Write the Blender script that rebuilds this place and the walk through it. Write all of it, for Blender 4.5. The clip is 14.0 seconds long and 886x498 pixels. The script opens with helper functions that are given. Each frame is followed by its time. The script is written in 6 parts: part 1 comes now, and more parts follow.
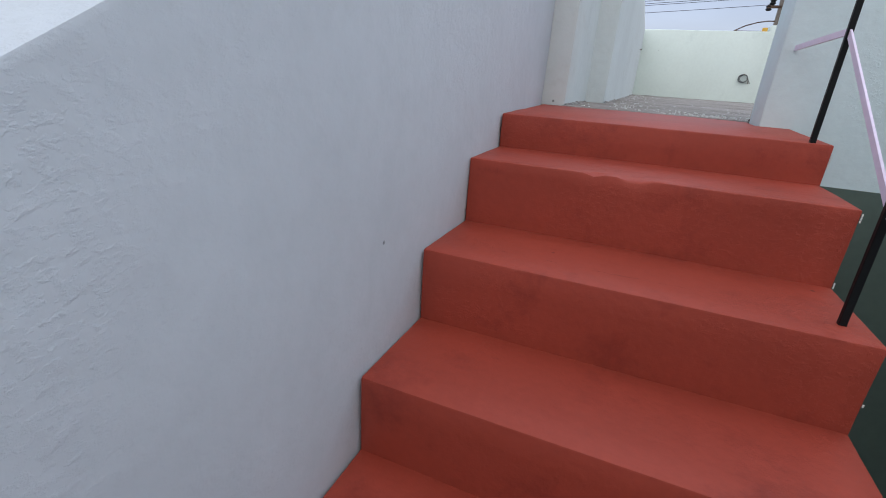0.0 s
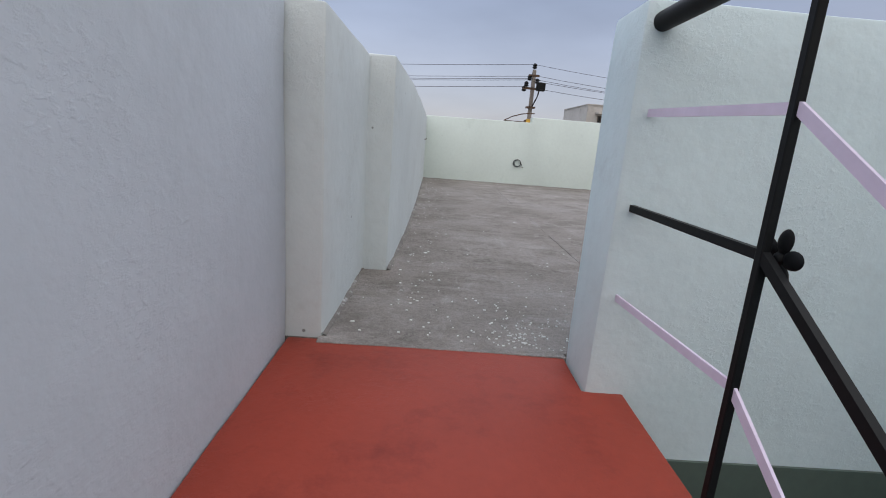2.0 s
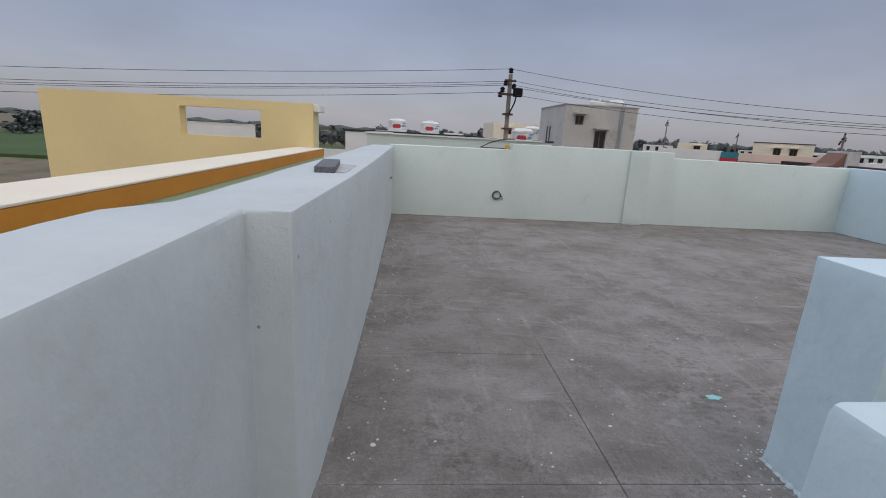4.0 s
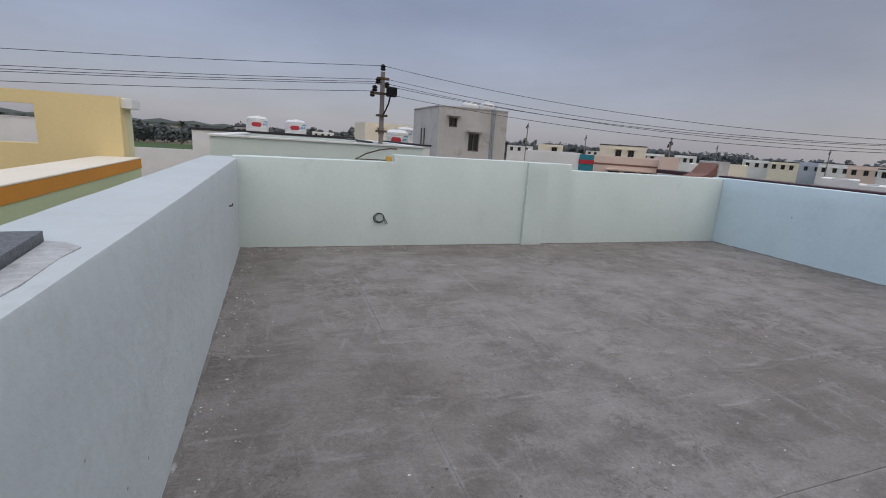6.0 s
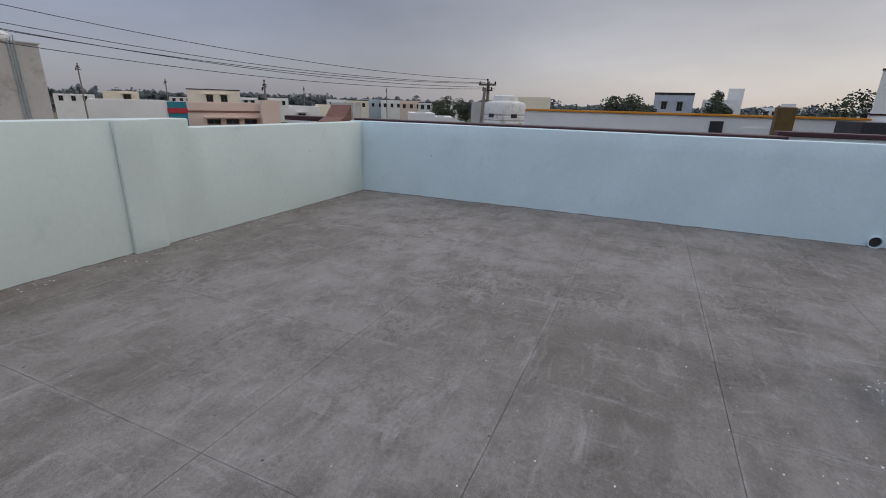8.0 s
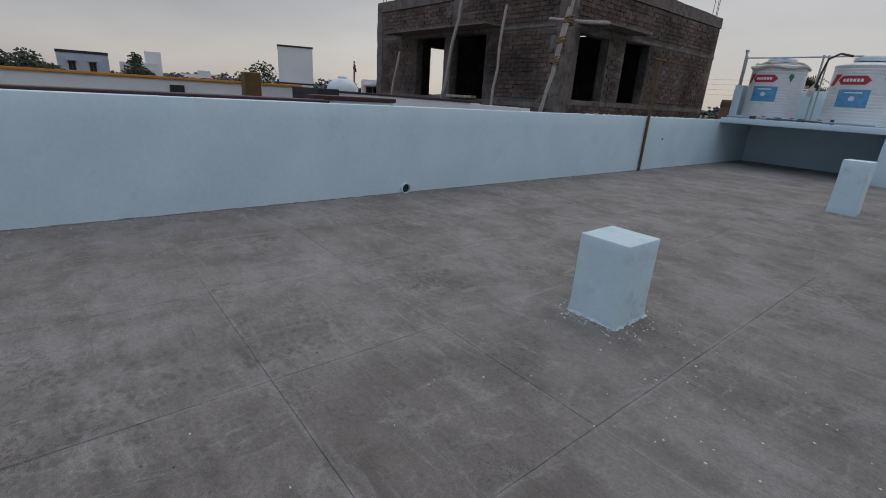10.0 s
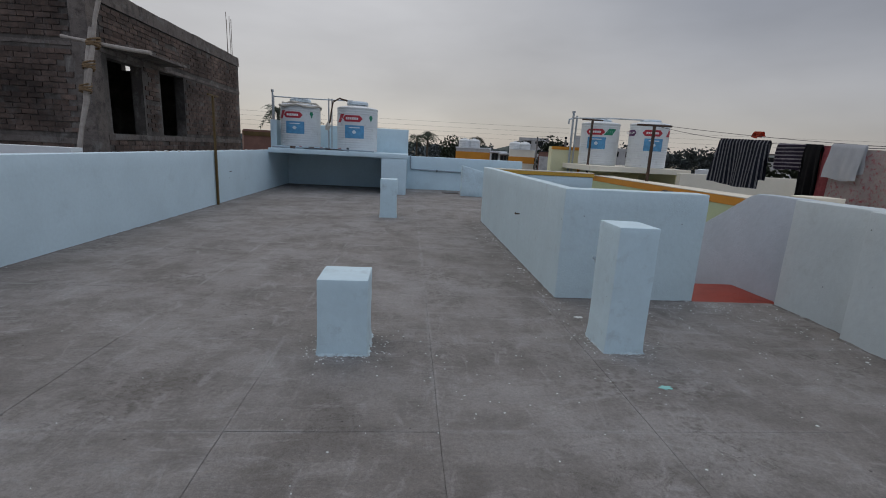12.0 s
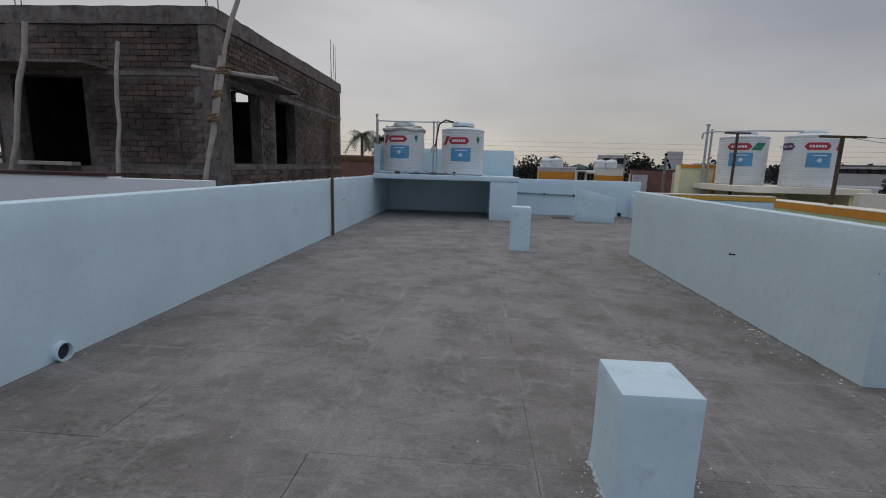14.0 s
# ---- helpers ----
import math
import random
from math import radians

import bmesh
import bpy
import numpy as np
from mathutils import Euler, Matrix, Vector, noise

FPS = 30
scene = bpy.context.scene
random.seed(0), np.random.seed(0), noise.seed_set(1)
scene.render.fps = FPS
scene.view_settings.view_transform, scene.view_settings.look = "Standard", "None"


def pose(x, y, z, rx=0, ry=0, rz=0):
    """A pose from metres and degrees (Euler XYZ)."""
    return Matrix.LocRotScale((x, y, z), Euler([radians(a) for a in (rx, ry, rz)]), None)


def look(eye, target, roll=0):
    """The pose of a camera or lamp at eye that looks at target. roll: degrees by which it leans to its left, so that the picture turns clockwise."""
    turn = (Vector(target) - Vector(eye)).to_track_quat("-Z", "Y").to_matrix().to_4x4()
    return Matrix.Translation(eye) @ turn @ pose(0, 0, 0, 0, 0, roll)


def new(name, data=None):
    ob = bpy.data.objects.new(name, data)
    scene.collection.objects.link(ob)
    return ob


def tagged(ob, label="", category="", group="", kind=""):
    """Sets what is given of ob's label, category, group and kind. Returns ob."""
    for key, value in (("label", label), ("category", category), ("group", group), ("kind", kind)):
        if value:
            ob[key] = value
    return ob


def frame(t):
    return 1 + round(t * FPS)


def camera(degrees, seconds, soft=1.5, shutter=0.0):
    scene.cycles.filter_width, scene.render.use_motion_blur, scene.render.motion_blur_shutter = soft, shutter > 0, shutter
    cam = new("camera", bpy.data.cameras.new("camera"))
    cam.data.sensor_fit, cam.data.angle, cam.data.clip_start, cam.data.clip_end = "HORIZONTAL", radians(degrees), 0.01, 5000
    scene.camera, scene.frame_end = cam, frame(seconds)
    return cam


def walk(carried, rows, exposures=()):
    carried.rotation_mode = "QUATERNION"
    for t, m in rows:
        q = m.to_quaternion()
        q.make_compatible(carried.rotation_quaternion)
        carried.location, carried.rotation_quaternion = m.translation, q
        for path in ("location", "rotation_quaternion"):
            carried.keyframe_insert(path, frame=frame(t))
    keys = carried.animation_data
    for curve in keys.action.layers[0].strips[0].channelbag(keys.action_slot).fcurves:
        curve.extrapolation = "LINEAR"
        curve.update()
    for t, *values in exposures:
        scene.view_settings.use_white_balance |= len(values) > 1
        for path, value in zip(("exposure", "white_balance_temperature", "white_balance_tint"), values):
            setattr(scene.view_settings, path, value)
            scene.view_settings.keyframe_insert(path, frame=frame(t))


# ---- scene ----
cam = camera(88.4, 14.0, soft=1.0)
PATH = [
    (0, (0.148, 0.034, 0.09), (-0.544, 1.771, -0.621), 4.0),
    (0.5, (0.142, 0.273, 0.159), (-0.307, 2.097, -0.525), 3.4),
    (1, (0.144, 0.482, 0.257), (-0.127, 2.366, -0.359), 4.0),
    (1.5, (0.115, 0.756, 0.378), (0.034, 2.673, -0.185), 4.7),
    (2, (0.113, 0.991, 0.596), (0.169, 2.935, 0.13), 4.5),
    (2.5, (0.148, 1.233, 0.646), (0.263, 3.187, 0.234), 3.9),
    (3, (0.168, 1.470, 0.908), (0.287, 3.413, 0.45), 3.2),
    (5.5, (0.283, 2.782, 1.183), (0.672, 4.682, 0.695), 4.6),
    (6, (0.335, 3.165, 1.21), (0.999, 4.994, 0.748), 3.8),
    (6.5, (0.439, 3.542, 1.201), (1.413, 5.225, 0.734), 2.5),
    (7, (0.587, 3.888, 1.219), (1.834, 5.367, 0.71), 1.5),
    (9.5, (1.878, 5.277, 1.102), (3.603, 4.511, 0.44), 3.9),
    (10, (2.182, 5.405, 1.082), (3.636, 4.19, 0.443), 3.7),
    (10.5, (2.46, 5.511, 1.1), (3.467, 3.875, 0.545), 2.3),
    (11, (2.635, 5.634, 1.135), (3.089, 3.741, 0.677), 1.9),
    (11.5, (2.782, 5.75, 1.158), (2.814, 3.803, 0.704), 1.8),
    (12, (3.007, 5.81, 1.174), (2.847, 3.863, 0.747), 3.0),
    (12.5, (3.296, 5.76, 1.166), (3.157, 3.811, 0.743), 3.1),
    (13, (3.579, 5.481, 1.164), (3.638, 3.525, 0.751), 2.5),
    (13.5, (3.818, 5.193, 1.159), (3.984, 3.237, 0.779), 2.4),
    (14, (4.014, 4.853, 1.188), (4.15, 2.889, 0.834), 1.6),
]
EXPOSURES = [(0.0, 0.84, 6500, 11), (1.0, 0.92, 6550, 11), (1.5, 0.86, 6650, 12), (2.0, 0.58, 6850, 13), (2.5, 0.30, 6800, 14), (3.0, 0.15, 6750, 14),
             (5.5, 0.15, 6700, 14), (7.0, 0.11, 6700, 14), (9.5, -0.28, 6550, 12), (11.0, -0.33, 6550, 11), (14.0, -0.35, 6600, 12)]
walk(cam, [(t, look(eye, target, roll)) for t, eye, target, roll in PATH], EXPOSURES)

# ---- world and sun ----
world = bpy.data.worlds.new("overcast_dusk")
scene.world = world
world.use_nodes = True
wt = world.node_tree
wt.nodes.clear()


def wnode(kind, **kw):
    n = wt.nodes.new(kind)
    for k, v in kw.items():
        n.inputs[int(k[1:])].default_value = v
    return n


def wmath(op, a, b=None, clamp=False):
    n = wt.nodes.new("ShaderNodeMath")
    n.operation, n.use_clamp = op, clamp
    for i, v in enumerate((a, b)):
        if v is None:
            continue
        if isinstance(v, (int, float)):
            n.inputs[i].default_value = v
        else:
            wt.links.new(v, n.inputs[i])
    return n.outputs[0]


def wmix(f, a, b):
    n = wt.nodes.new("ShaderNodeMix")
    n.data_type = "RGBA"
    wt.links.new(f, n.inputs[0])
    for sock, v in ((n.inputs[6], a), (n.inputs[7], b)):
        if isinstance(v, tuple):
            sock.default_value = (*v, 1)
        else:
            wt.links.new(v, sock)
    return n.outputs[2]


def wramp(v, lo, hi):
    n = wt.nodes.new("ShaderNodeMapRange")
    n.interpolation_type = "SMOOTHSTEP"
    wt.links.new(v, n.inputs[0])
    n.inputs[1].default_value, n.inputs[2].default_value = lo, hi
    return n.outputs[0]


SUN_AZ, SUN_EL = -70.0, 56.0
wco = wnode("ShaderNodeTexCoord")
wsep = wnode("ShaderNodeSeparateXYZ")
wt.links.new(wco.outputs["Generated"], wsep.inputs[0])
wz = wsep.outputs[2]
wflat = wmath("MAXIMUM", wmath("SQRT", wmath("SUBTRACT", 1.0, wmath("MULTIPLY", wz, wz), True)), 0.05)
wside = wmath("DIVIDE", wmath("ADD", wmath("MULTIPLY", wsep.outputs[0], math.cos(radians(SUN_AZ))),
                              wmath("MULTIPLY", wsep.outputs[1], math.sin(radians(SUN_AZ)))), wflat)
wf = wramp(wside, -1.05, 1.05)
low = wmix(wramp(wside, -0.5, 0.9), (0.305, 0.315, 0.385), (0.68, 0.63, 0.59))
mid = wmix(wramp(wside, 0.55, 1.0), wmix(wramp(wside, -0.75, 0.5), (0.215, 0.262, 0.365), (0.37, 0.38, 0.405)), (0.70, 0.685, 0.66))
wnoise = wnode("ShaderNodeTexNoise")
wmap = wt.nodes.new("ShaderNodeMapping")
wmap.inputs["Scale"].default_value = (1.0, 1.0, 3.2)
wt.links.new(wco.outputs["Generated"], wmap.inputs[0])
wt.links.new(wmap.outputs[0], wnoise.inputs["Vector"])
wnoise.inputs["Scale"].default_value, wnoise.inputs["Detail"].default_value = 1.7, 5.0
wcloud = wmath("ADD", 0.47, wmath("MULTIPLY", wnoise.outputs[0], 0.60))
haze = wmix(wramp(wz, -0.02, 0.34), low, mid)
bank = wmix(wramp(wz, 0.34, 0.58), haze, wmix(wf, (1.20, 1.36, 1.62), (1.34, 1.28, 1.20)))
dome = wmix(wramp(wz, 0.60, 0.97), bank, wmix(wf, (0.84, 1.00, 1.26), (0.92, 0.93, 0.96)))
sky = wt.nodes.new("ShaderNodeTexSky")
sky.sky_type, sky.sun_disc = "NISHITA", False
sky.sun_elevation, sky.sun_rotation = radians(SUN_EL), radians(90 - SUN_AZ)
wadd = wt.nodes.new("ShaderNodeMix")
wadd.data_type = "RGBA"
wadd.inputs[0].default_value = 0.03
wt.links.new(dome, wadd.inputs[6])
wt.links.new(sky.outputs[0], wadd.inputs[7])
wbg = wnode("ShaderNodeBackground")
wt.links.new(wadd.outputs[2], wbg.inputs[0])
wt.links.new(wcloud, wbg.inputs[1])
wout = wnode("ShaderNodeOutputWorld")
wt.links.new(wbg.outputs[0], wout.inputs[0])

sun = new("sun", bpy.data.lights.new("sun", "SUN"))
sun.data.energy, sun.data.angle, sun.data.color = 0.2, radians(40), (1.0, 0.93, 0.85)
sx, sy, sz = (math.cos(radians(SUN_EL)) * math.cos(radians(SUN_AZ)), math.cos(radians(SUN_EL)) * math.sin(radians(SUN_AZ)), math.sin(radians(SUN_EL)))
sun.matrix_world = look((20 * sx, 20 * sy, 20 * sz), (0, 0, 0))


# ---- materials ----
def material(name, color, rough=0.8, vary=0.12, big=0.6, fine=30.0, bump=0.3, depth=0.002, metal=0.0, tint=None, tint_at=0.6, spec=0.4, island=False, lumps=0.0, pits=0.0, scuff=None, cloud=0.0):
    """A surface with broad stains, fine grain and relief in world metres."""
    m = bpy.data.materials.new(name)
    m.use_nodes = True
    t = m.node_tree
    b = t.nodes["Principled BSDF"]
    b.inputs["Roughness"].default_value, b.inputs["Metallic"].default_value = rough, metal
    b.inputs["Specular IOR Level"].default_value = spec
    geo = t.nodes.new("ShaderNodeNewGeometry")
    n1 = t.nodes.new("ShaderNodeTexNoise")
    n1.inputs["Scale"].default_value, n1.inputs["Detail"].default_value, n1.inputs["Roughness"].default_value = 1.0 / big, 6, 0.6
    n2 = t.nodes.new("ShaderNodeTexNoise")
    n2.inputs["Scale"].default_value, n2.inputs["Detail"].default_value = fine, 4
    for n in (n1, n2):
        t.links.new(geo.outputs["Position"], n.inputs["Vector"])
    mx = t.nodes.new("ShaderNodeMix")
    mx.data_type = "RGBA"
    lo = tuple(max(0, c * (1 - vary)) for c in color)
    hi = tuple(min(1, c * (1 + vary)) for c in color)
    r1 = t.nodes.new("ShaderNodeMapRange")
    r1.inputs[1].default_value, r1.inputs[2].default_value = 0.3, 0.7
    t.links.new(n1.outputs[0], r1.inputs[0])
    t.links.new(r1.outputs[0], mx.inputs[0])
    mx.inputs[6].default_value, mx.inputs[7].default_value = (*lo, 1), (*hi, 1)
    out = mx.outputs[2]
    if tint:
        r2 = t.nodes.new("ShaderNodeMapRange")
        r2.inputs[1].default_value, r2.inputs[2].default_value = tint_at, tint_at + 0.16
        n3 = t.nodes.new("ShaderNodeTexNoise")
        n3.inputs["Scale"].default_value, n3.inputs["Detail"].default_value, n3.inputs["Roughness"].default_value = 2.2 / big, 8, 0.7
        t.links.new(geo.outputs["Position"], n3.inputs["Vector"])
        t.links.new(n3.outputs[0], r2.inputs[0])
        m2 = t.nodes.new("ShaderNodeMix")
        m2.data_type = "RGBA"
        t.links.new(r2.outputs[0], m2.inputs[0])
        t.links.new(out, m2.inputs[6])
        m2.inputs[7].default_value = (*tint, 1)
        out = m2.outputs[2]
    m3 = t.nodes.new("ShaderNodeMix")
    m3.data_type, m3.blend_type = "RGBA", "MULTIPLY"
    m3.inputs[0].default_value = 1.0
    r3 = t.nodes.new("ShaderNodeMapRange")
    r3.inputs[3].default_value, r3.inputs[4].default_value = 1 - vary, 1 + vary
    t.links.new(n2.outputs[0], r3.inputs[0])
    t.links.new(out, m3.inputs[6])
    t.links.new(r3.outputs[0], m3.inputs[7])
    out = m3.outputs[2]
    if island:
        m4 = t.nodes.new("ShaderNodeMix")
        m4.data_type, m4.blend_type = "RGBA", "MULTIPLY"
        m4.inputs[0].default_value = 1.0
        r4 = t.nodes.new("ShaderNodeMapRange")
        r4.inputs[3].default_value, r4.inputs[4].default_value = 0.72, 1.25
        if island == "object":
            oi = t.nodes.new("ShaderNodeObjectInfo")
            t.links.new(oi.outputs["Random"], r4.inputs[0])
        else:
            t.links.new(geo.outputs["Random Per Island"], r4.inputs[0])
        t.links.new(out, m4.inputs[6])
        t.links.new(r4.outputs[0], m4.inputs[7])
        out = m4.outputs[2]
    if scuff:
        for col, at, sc in ((scuff[0], 0.60, (2.3, 5.5, 3.0)), (scuff[1], 0.61, (6.0, 2.6, 3.0)), (scuff[0], 0.66, (24.0, 15.0, 9.0))):
            mp = t.nodes.new("ShaderNodeMapping")
            mp.inputs["Scale"].default_value = sc
            mp.inputs["Rotation"].default_value = (0, 0, 0.4 * sc[0])
            ns = t.nodes.new("ShaderNodeTexNoise")
            ns.inputs["Scale"].default_value, ns.inputs["Detail"].default_value = 1.0, 9
            ns.inputs["Roughness"].default_value, ns.inputs["Distortion"].default_value = 0.72, 0.6
            t.links.new(geo.outputs["Position"], mp.inputs[0])
            t.links.new(mp.outputs[0], ns.inputs["Vector"])
            rr = t.nodes.new("ShaderNodeMapRange")
            rr.inputs[1].default_value, rr.inputs[2].default_value, rr.inputs[4].default_value = at - 0.08, at + 0.11, 0.85
            t.links.new(ns.outputs[0], rr.inputs[0])
            mm = t.nodes.new("ShaderNodeMix")
            mm.data_type = "RGBA"
            t.links.new(rr.outputs[0], mm.inputs[0])
            t.links.new(out, mm.inputs[6])
            mm.inputs[7].default_value = (*col, 1)
            out = mm.outputs[2]
    if scuff:
        ng = t.nodes.new("ShaderNodeTexNoise")
        ng.inputs["Scale"].default_value, ng.inputs["Detail"].default_value, ng.inputs["Roughness"].default_value = 55, 6, 0.75
        t.links.new(geo.outputs["Position"], ng.inputs["Vector"])
        rg = t.nodes.new("ShaderNodeMapRange")
        rg.inputs[1].default_value, rg.inputs[2].default_value = 0.32, 0.68
        rg.inputs[3].default_value, rg.inputs[4].default_value = 0.84, 1.15
        t.links.new(ng.outputs[0], rg.inputs[0])
        mg = t.nodes.new("ShaderNodeMix")
        mg.data_type, mg.blend_type = "RGBA", "MULTIPLY"
        mg.inputs[0].default_value = 1.0
        t.links.new(out, mg.inputs[6])
        t.links.new(rg.outputs[0], mg.inputs[7])
        out = mg.outputs[2]
    if cloud:
        nc = t.nodes.new("ShaderNodeTexNoise")
        nc.inputs["Scale"].default_value, nc.inputs["Detail"].default_value, nc.inputs["Roughness"].default_value = 0.85, 7, 0.68
        t.links.new(geo.outputs["Position"], nc.inputs["Vector"])
        rc = t.nodes.new("ShaderNodeMapRange")
        rc.inputs[1].default_value, rc.inputs[2].default_value = 0.36, 0.64
        rc.inputs[3].default_value, rc.inputs[4].default_value = 1 - cloud, 1 + cloud
        t.links.new(nc.outputs[0], rc.inputs[0])
        mc = t.nodes.new("ShaderNodeMix")
        mc.data_type, mc.blend_type = "RGBA", "MULTIPLY"
        mc.inputs[0].default_value = 1.0
        t.links.new(out, mc.inputs[6])
        t.links.new(rc.outputs[0], mc.inputs[7])
        out = mc.outputs[2]
    if pits:
        vo = t.nodes.new("ShaderNodeTexVoronoi")
        vo.inputs["Scale"].default_value = pits
        t.links.new(geo.outputs["Position"], vo.inputs["Vector"])
        rp = t.nodes.new("ShaderNodeMapRange")
        rp.inputs[1].default_value, rp.inputs[2].default_value = 0.018, 0.034
        rp.inputs[3].default_value, rp.inputs[4].default_value = 0.35, 1.0
        t.links.new(vo.outputs["Distance"], rp.inputs[0])
        mp2 = t.nodes.new("ShaderNodeMix")
        mp2.data_type, mp2.blend_type = "RGBA", "MULTIPLY"
        mp2.inputs[0].default_value = 1.0
        t.links.new(out, mp2.inputs[6])
        t.links.new(rp.outputs[0], mp2.inputs[7])
        out = mp2.outputs[2]
    t.links.new(out, b.inputs["Base Color"])
    if bump:
        bp = t.nodes.new("ShaderNodeBump")
        bp.inputs["Strength"].default_value, bp.inputs["Distance"].default_value = bump, depth
        ad = t.nodes.new("ShaderNodeMath")
        ad.operation = "ADD"
        t.links.new(n2.outputs[0], ad.inputs[0])
        t.links.new(n1.outputs[0], ad.inputs[1])
        high = ad.outputs[0]
        if lumps:
            mk = t.nodes.new("ShaderNodeTexNoise")
            mk.inputs["Scale"].default_value, mk.inputs["Detail"].default_value = 2.4, 3
            t.links.new(geo.outputs["Position"], mk.inputs["Vector"])
            rk = t.nodes.new("ShaderNodeMapRange")
            rk.inputs[1].default_value, rk.inputs[2].default_value = 0.48, 0.66
            rk.inputs[3].default_value = 0.12
            t.links.new(mk.outputs[0], rk.inputs[0])
            ms = t.nodes.new("ShaderNodeMapping")
            ms.inputs["Rotation"].default_value, ms.inputs["Scale"].default_value = (0.5, 0, 0), (1.0, 0.85, 1.1)
            t.links.new(geo.outputs["Position"], ms.inputs[0])
            nl = t.nodes.new("ShaderNodeTexNoise")
            nl.inputs["Scale"].default_value, nl.inputs["Detail"].default_value, nl.inputs["Roughness"].default_value = 75, 5, 0.65
            t.links.new(ms.outputs[0], nl.inputs["Vector"])
            rl = t.nodes.new("ShaderNodeMapRange")
            rl.inputs[1].default_value, rl.inputs[2].default_value, rl.inputs[4].default_value = 0.48, 0.72, lumps
            t.links.new(nl.outputs[0], rl.inputs[0])
            pr = t.nodes.new("ShaderNodeMath")
            pr.operation = "MULTIPLY"
            t.links.new(rk.outputs[0], pr.inputs[0])
            t.links.new(rl.outputs[0], pr.inputs[1])
            a2 = t.nodes.new("ShaderNodeMath")
            a2.operation = "ADD"
            t.links.new(high, a2.inputs[0])
            t.links.new(pr.outputs[0], a2.inputs[1])
            high = a2.outputs[0]
        t.links.new(high, bp.inputs["Height"])
        t.links.new(bp.outputs[0], b.inputs["Normal"])
    return m


AQUA = material("aqua_wall_paint", (0.58, 0.715, 0.775), 0.75, 0.055, 0.7, 26, 0.4, 0.003, tint=(0.535, 0.66, 0.715), tint_at=0.57, lumps=0.4, pits=3.2)
# aqua paint again, greyed in the colour for the warmer light on the west wall
AQUA_ROUGH = material("aqua_rough_plaster", (0.50, 0.553, 0.566), 0.8, 0.05, 0.5, 22, 0.6, 0.005, tint=(0.45, 0.492, 0.497), tint_at=0.56, lumps=0.4, pits=5.0)
# stairwell shade put into the colour: darker and bluer than AQUA_ROUGH
STAIR_WALL = material("shade_toned_white_plaster", (0.445, 0.490, 0.540), 0.8, 0.05, 0.4, 22, 0.55, 0.005, tint=(0.43, 0.475, 0.525), tint_at=0.56, lumps=0.4, pits=5.0)
AQUA_WORN = material("worn_aqua_plaster", (0.565, 0.695, 0.745), 0.8, 0.06, 0.3, 24, 0.5, 0.004, tint=(0.47, 0.565, 0.60), tint_at=0.55, lumps=0.5, pits=7.0)
AQUA_BLOTCH = material("blotched_aqua_plaster", (0.565, 0.695, 0.745), 0.8, 0.06, 0.3, 24, 0.5, 0.004, lumps=0.5, pits=7.0, scuff=((0.44, 0.525, 0.555), (0.64, 0.745, 0.785)))
# aqua paint again, the warm light on the north wall tinted in as mint
MINT = material("light_tinted_mint_paint", (0.60, 0.69, 0.668), 0.75, 0.05, 0.9, 26, 0.4, 0.003, tint=(0.50, 0.59, 0.57), tint_at=0.58, lumps=0.3, pits=3.2)
AQUA_BOX = material("aqua_trowelled_plaster", (0.545, 0.655, 0.69), 0.8, 0.05, 0.5, 22, 0.6, 0.005, tint=(0.49, 0.575, 0.605), tint_at=0.58, lumps=0.5, pits=5.0)
RED = material("red_oxide_paint", (0.288, 0.047, 0.029), 0.55, 0.10, 0.5, 45, 0.5, 0.002, tint=(0.205, 0.031, 0.020), tint_at=0.52, lumps=1.0, pits=5.0, spec=0.25)
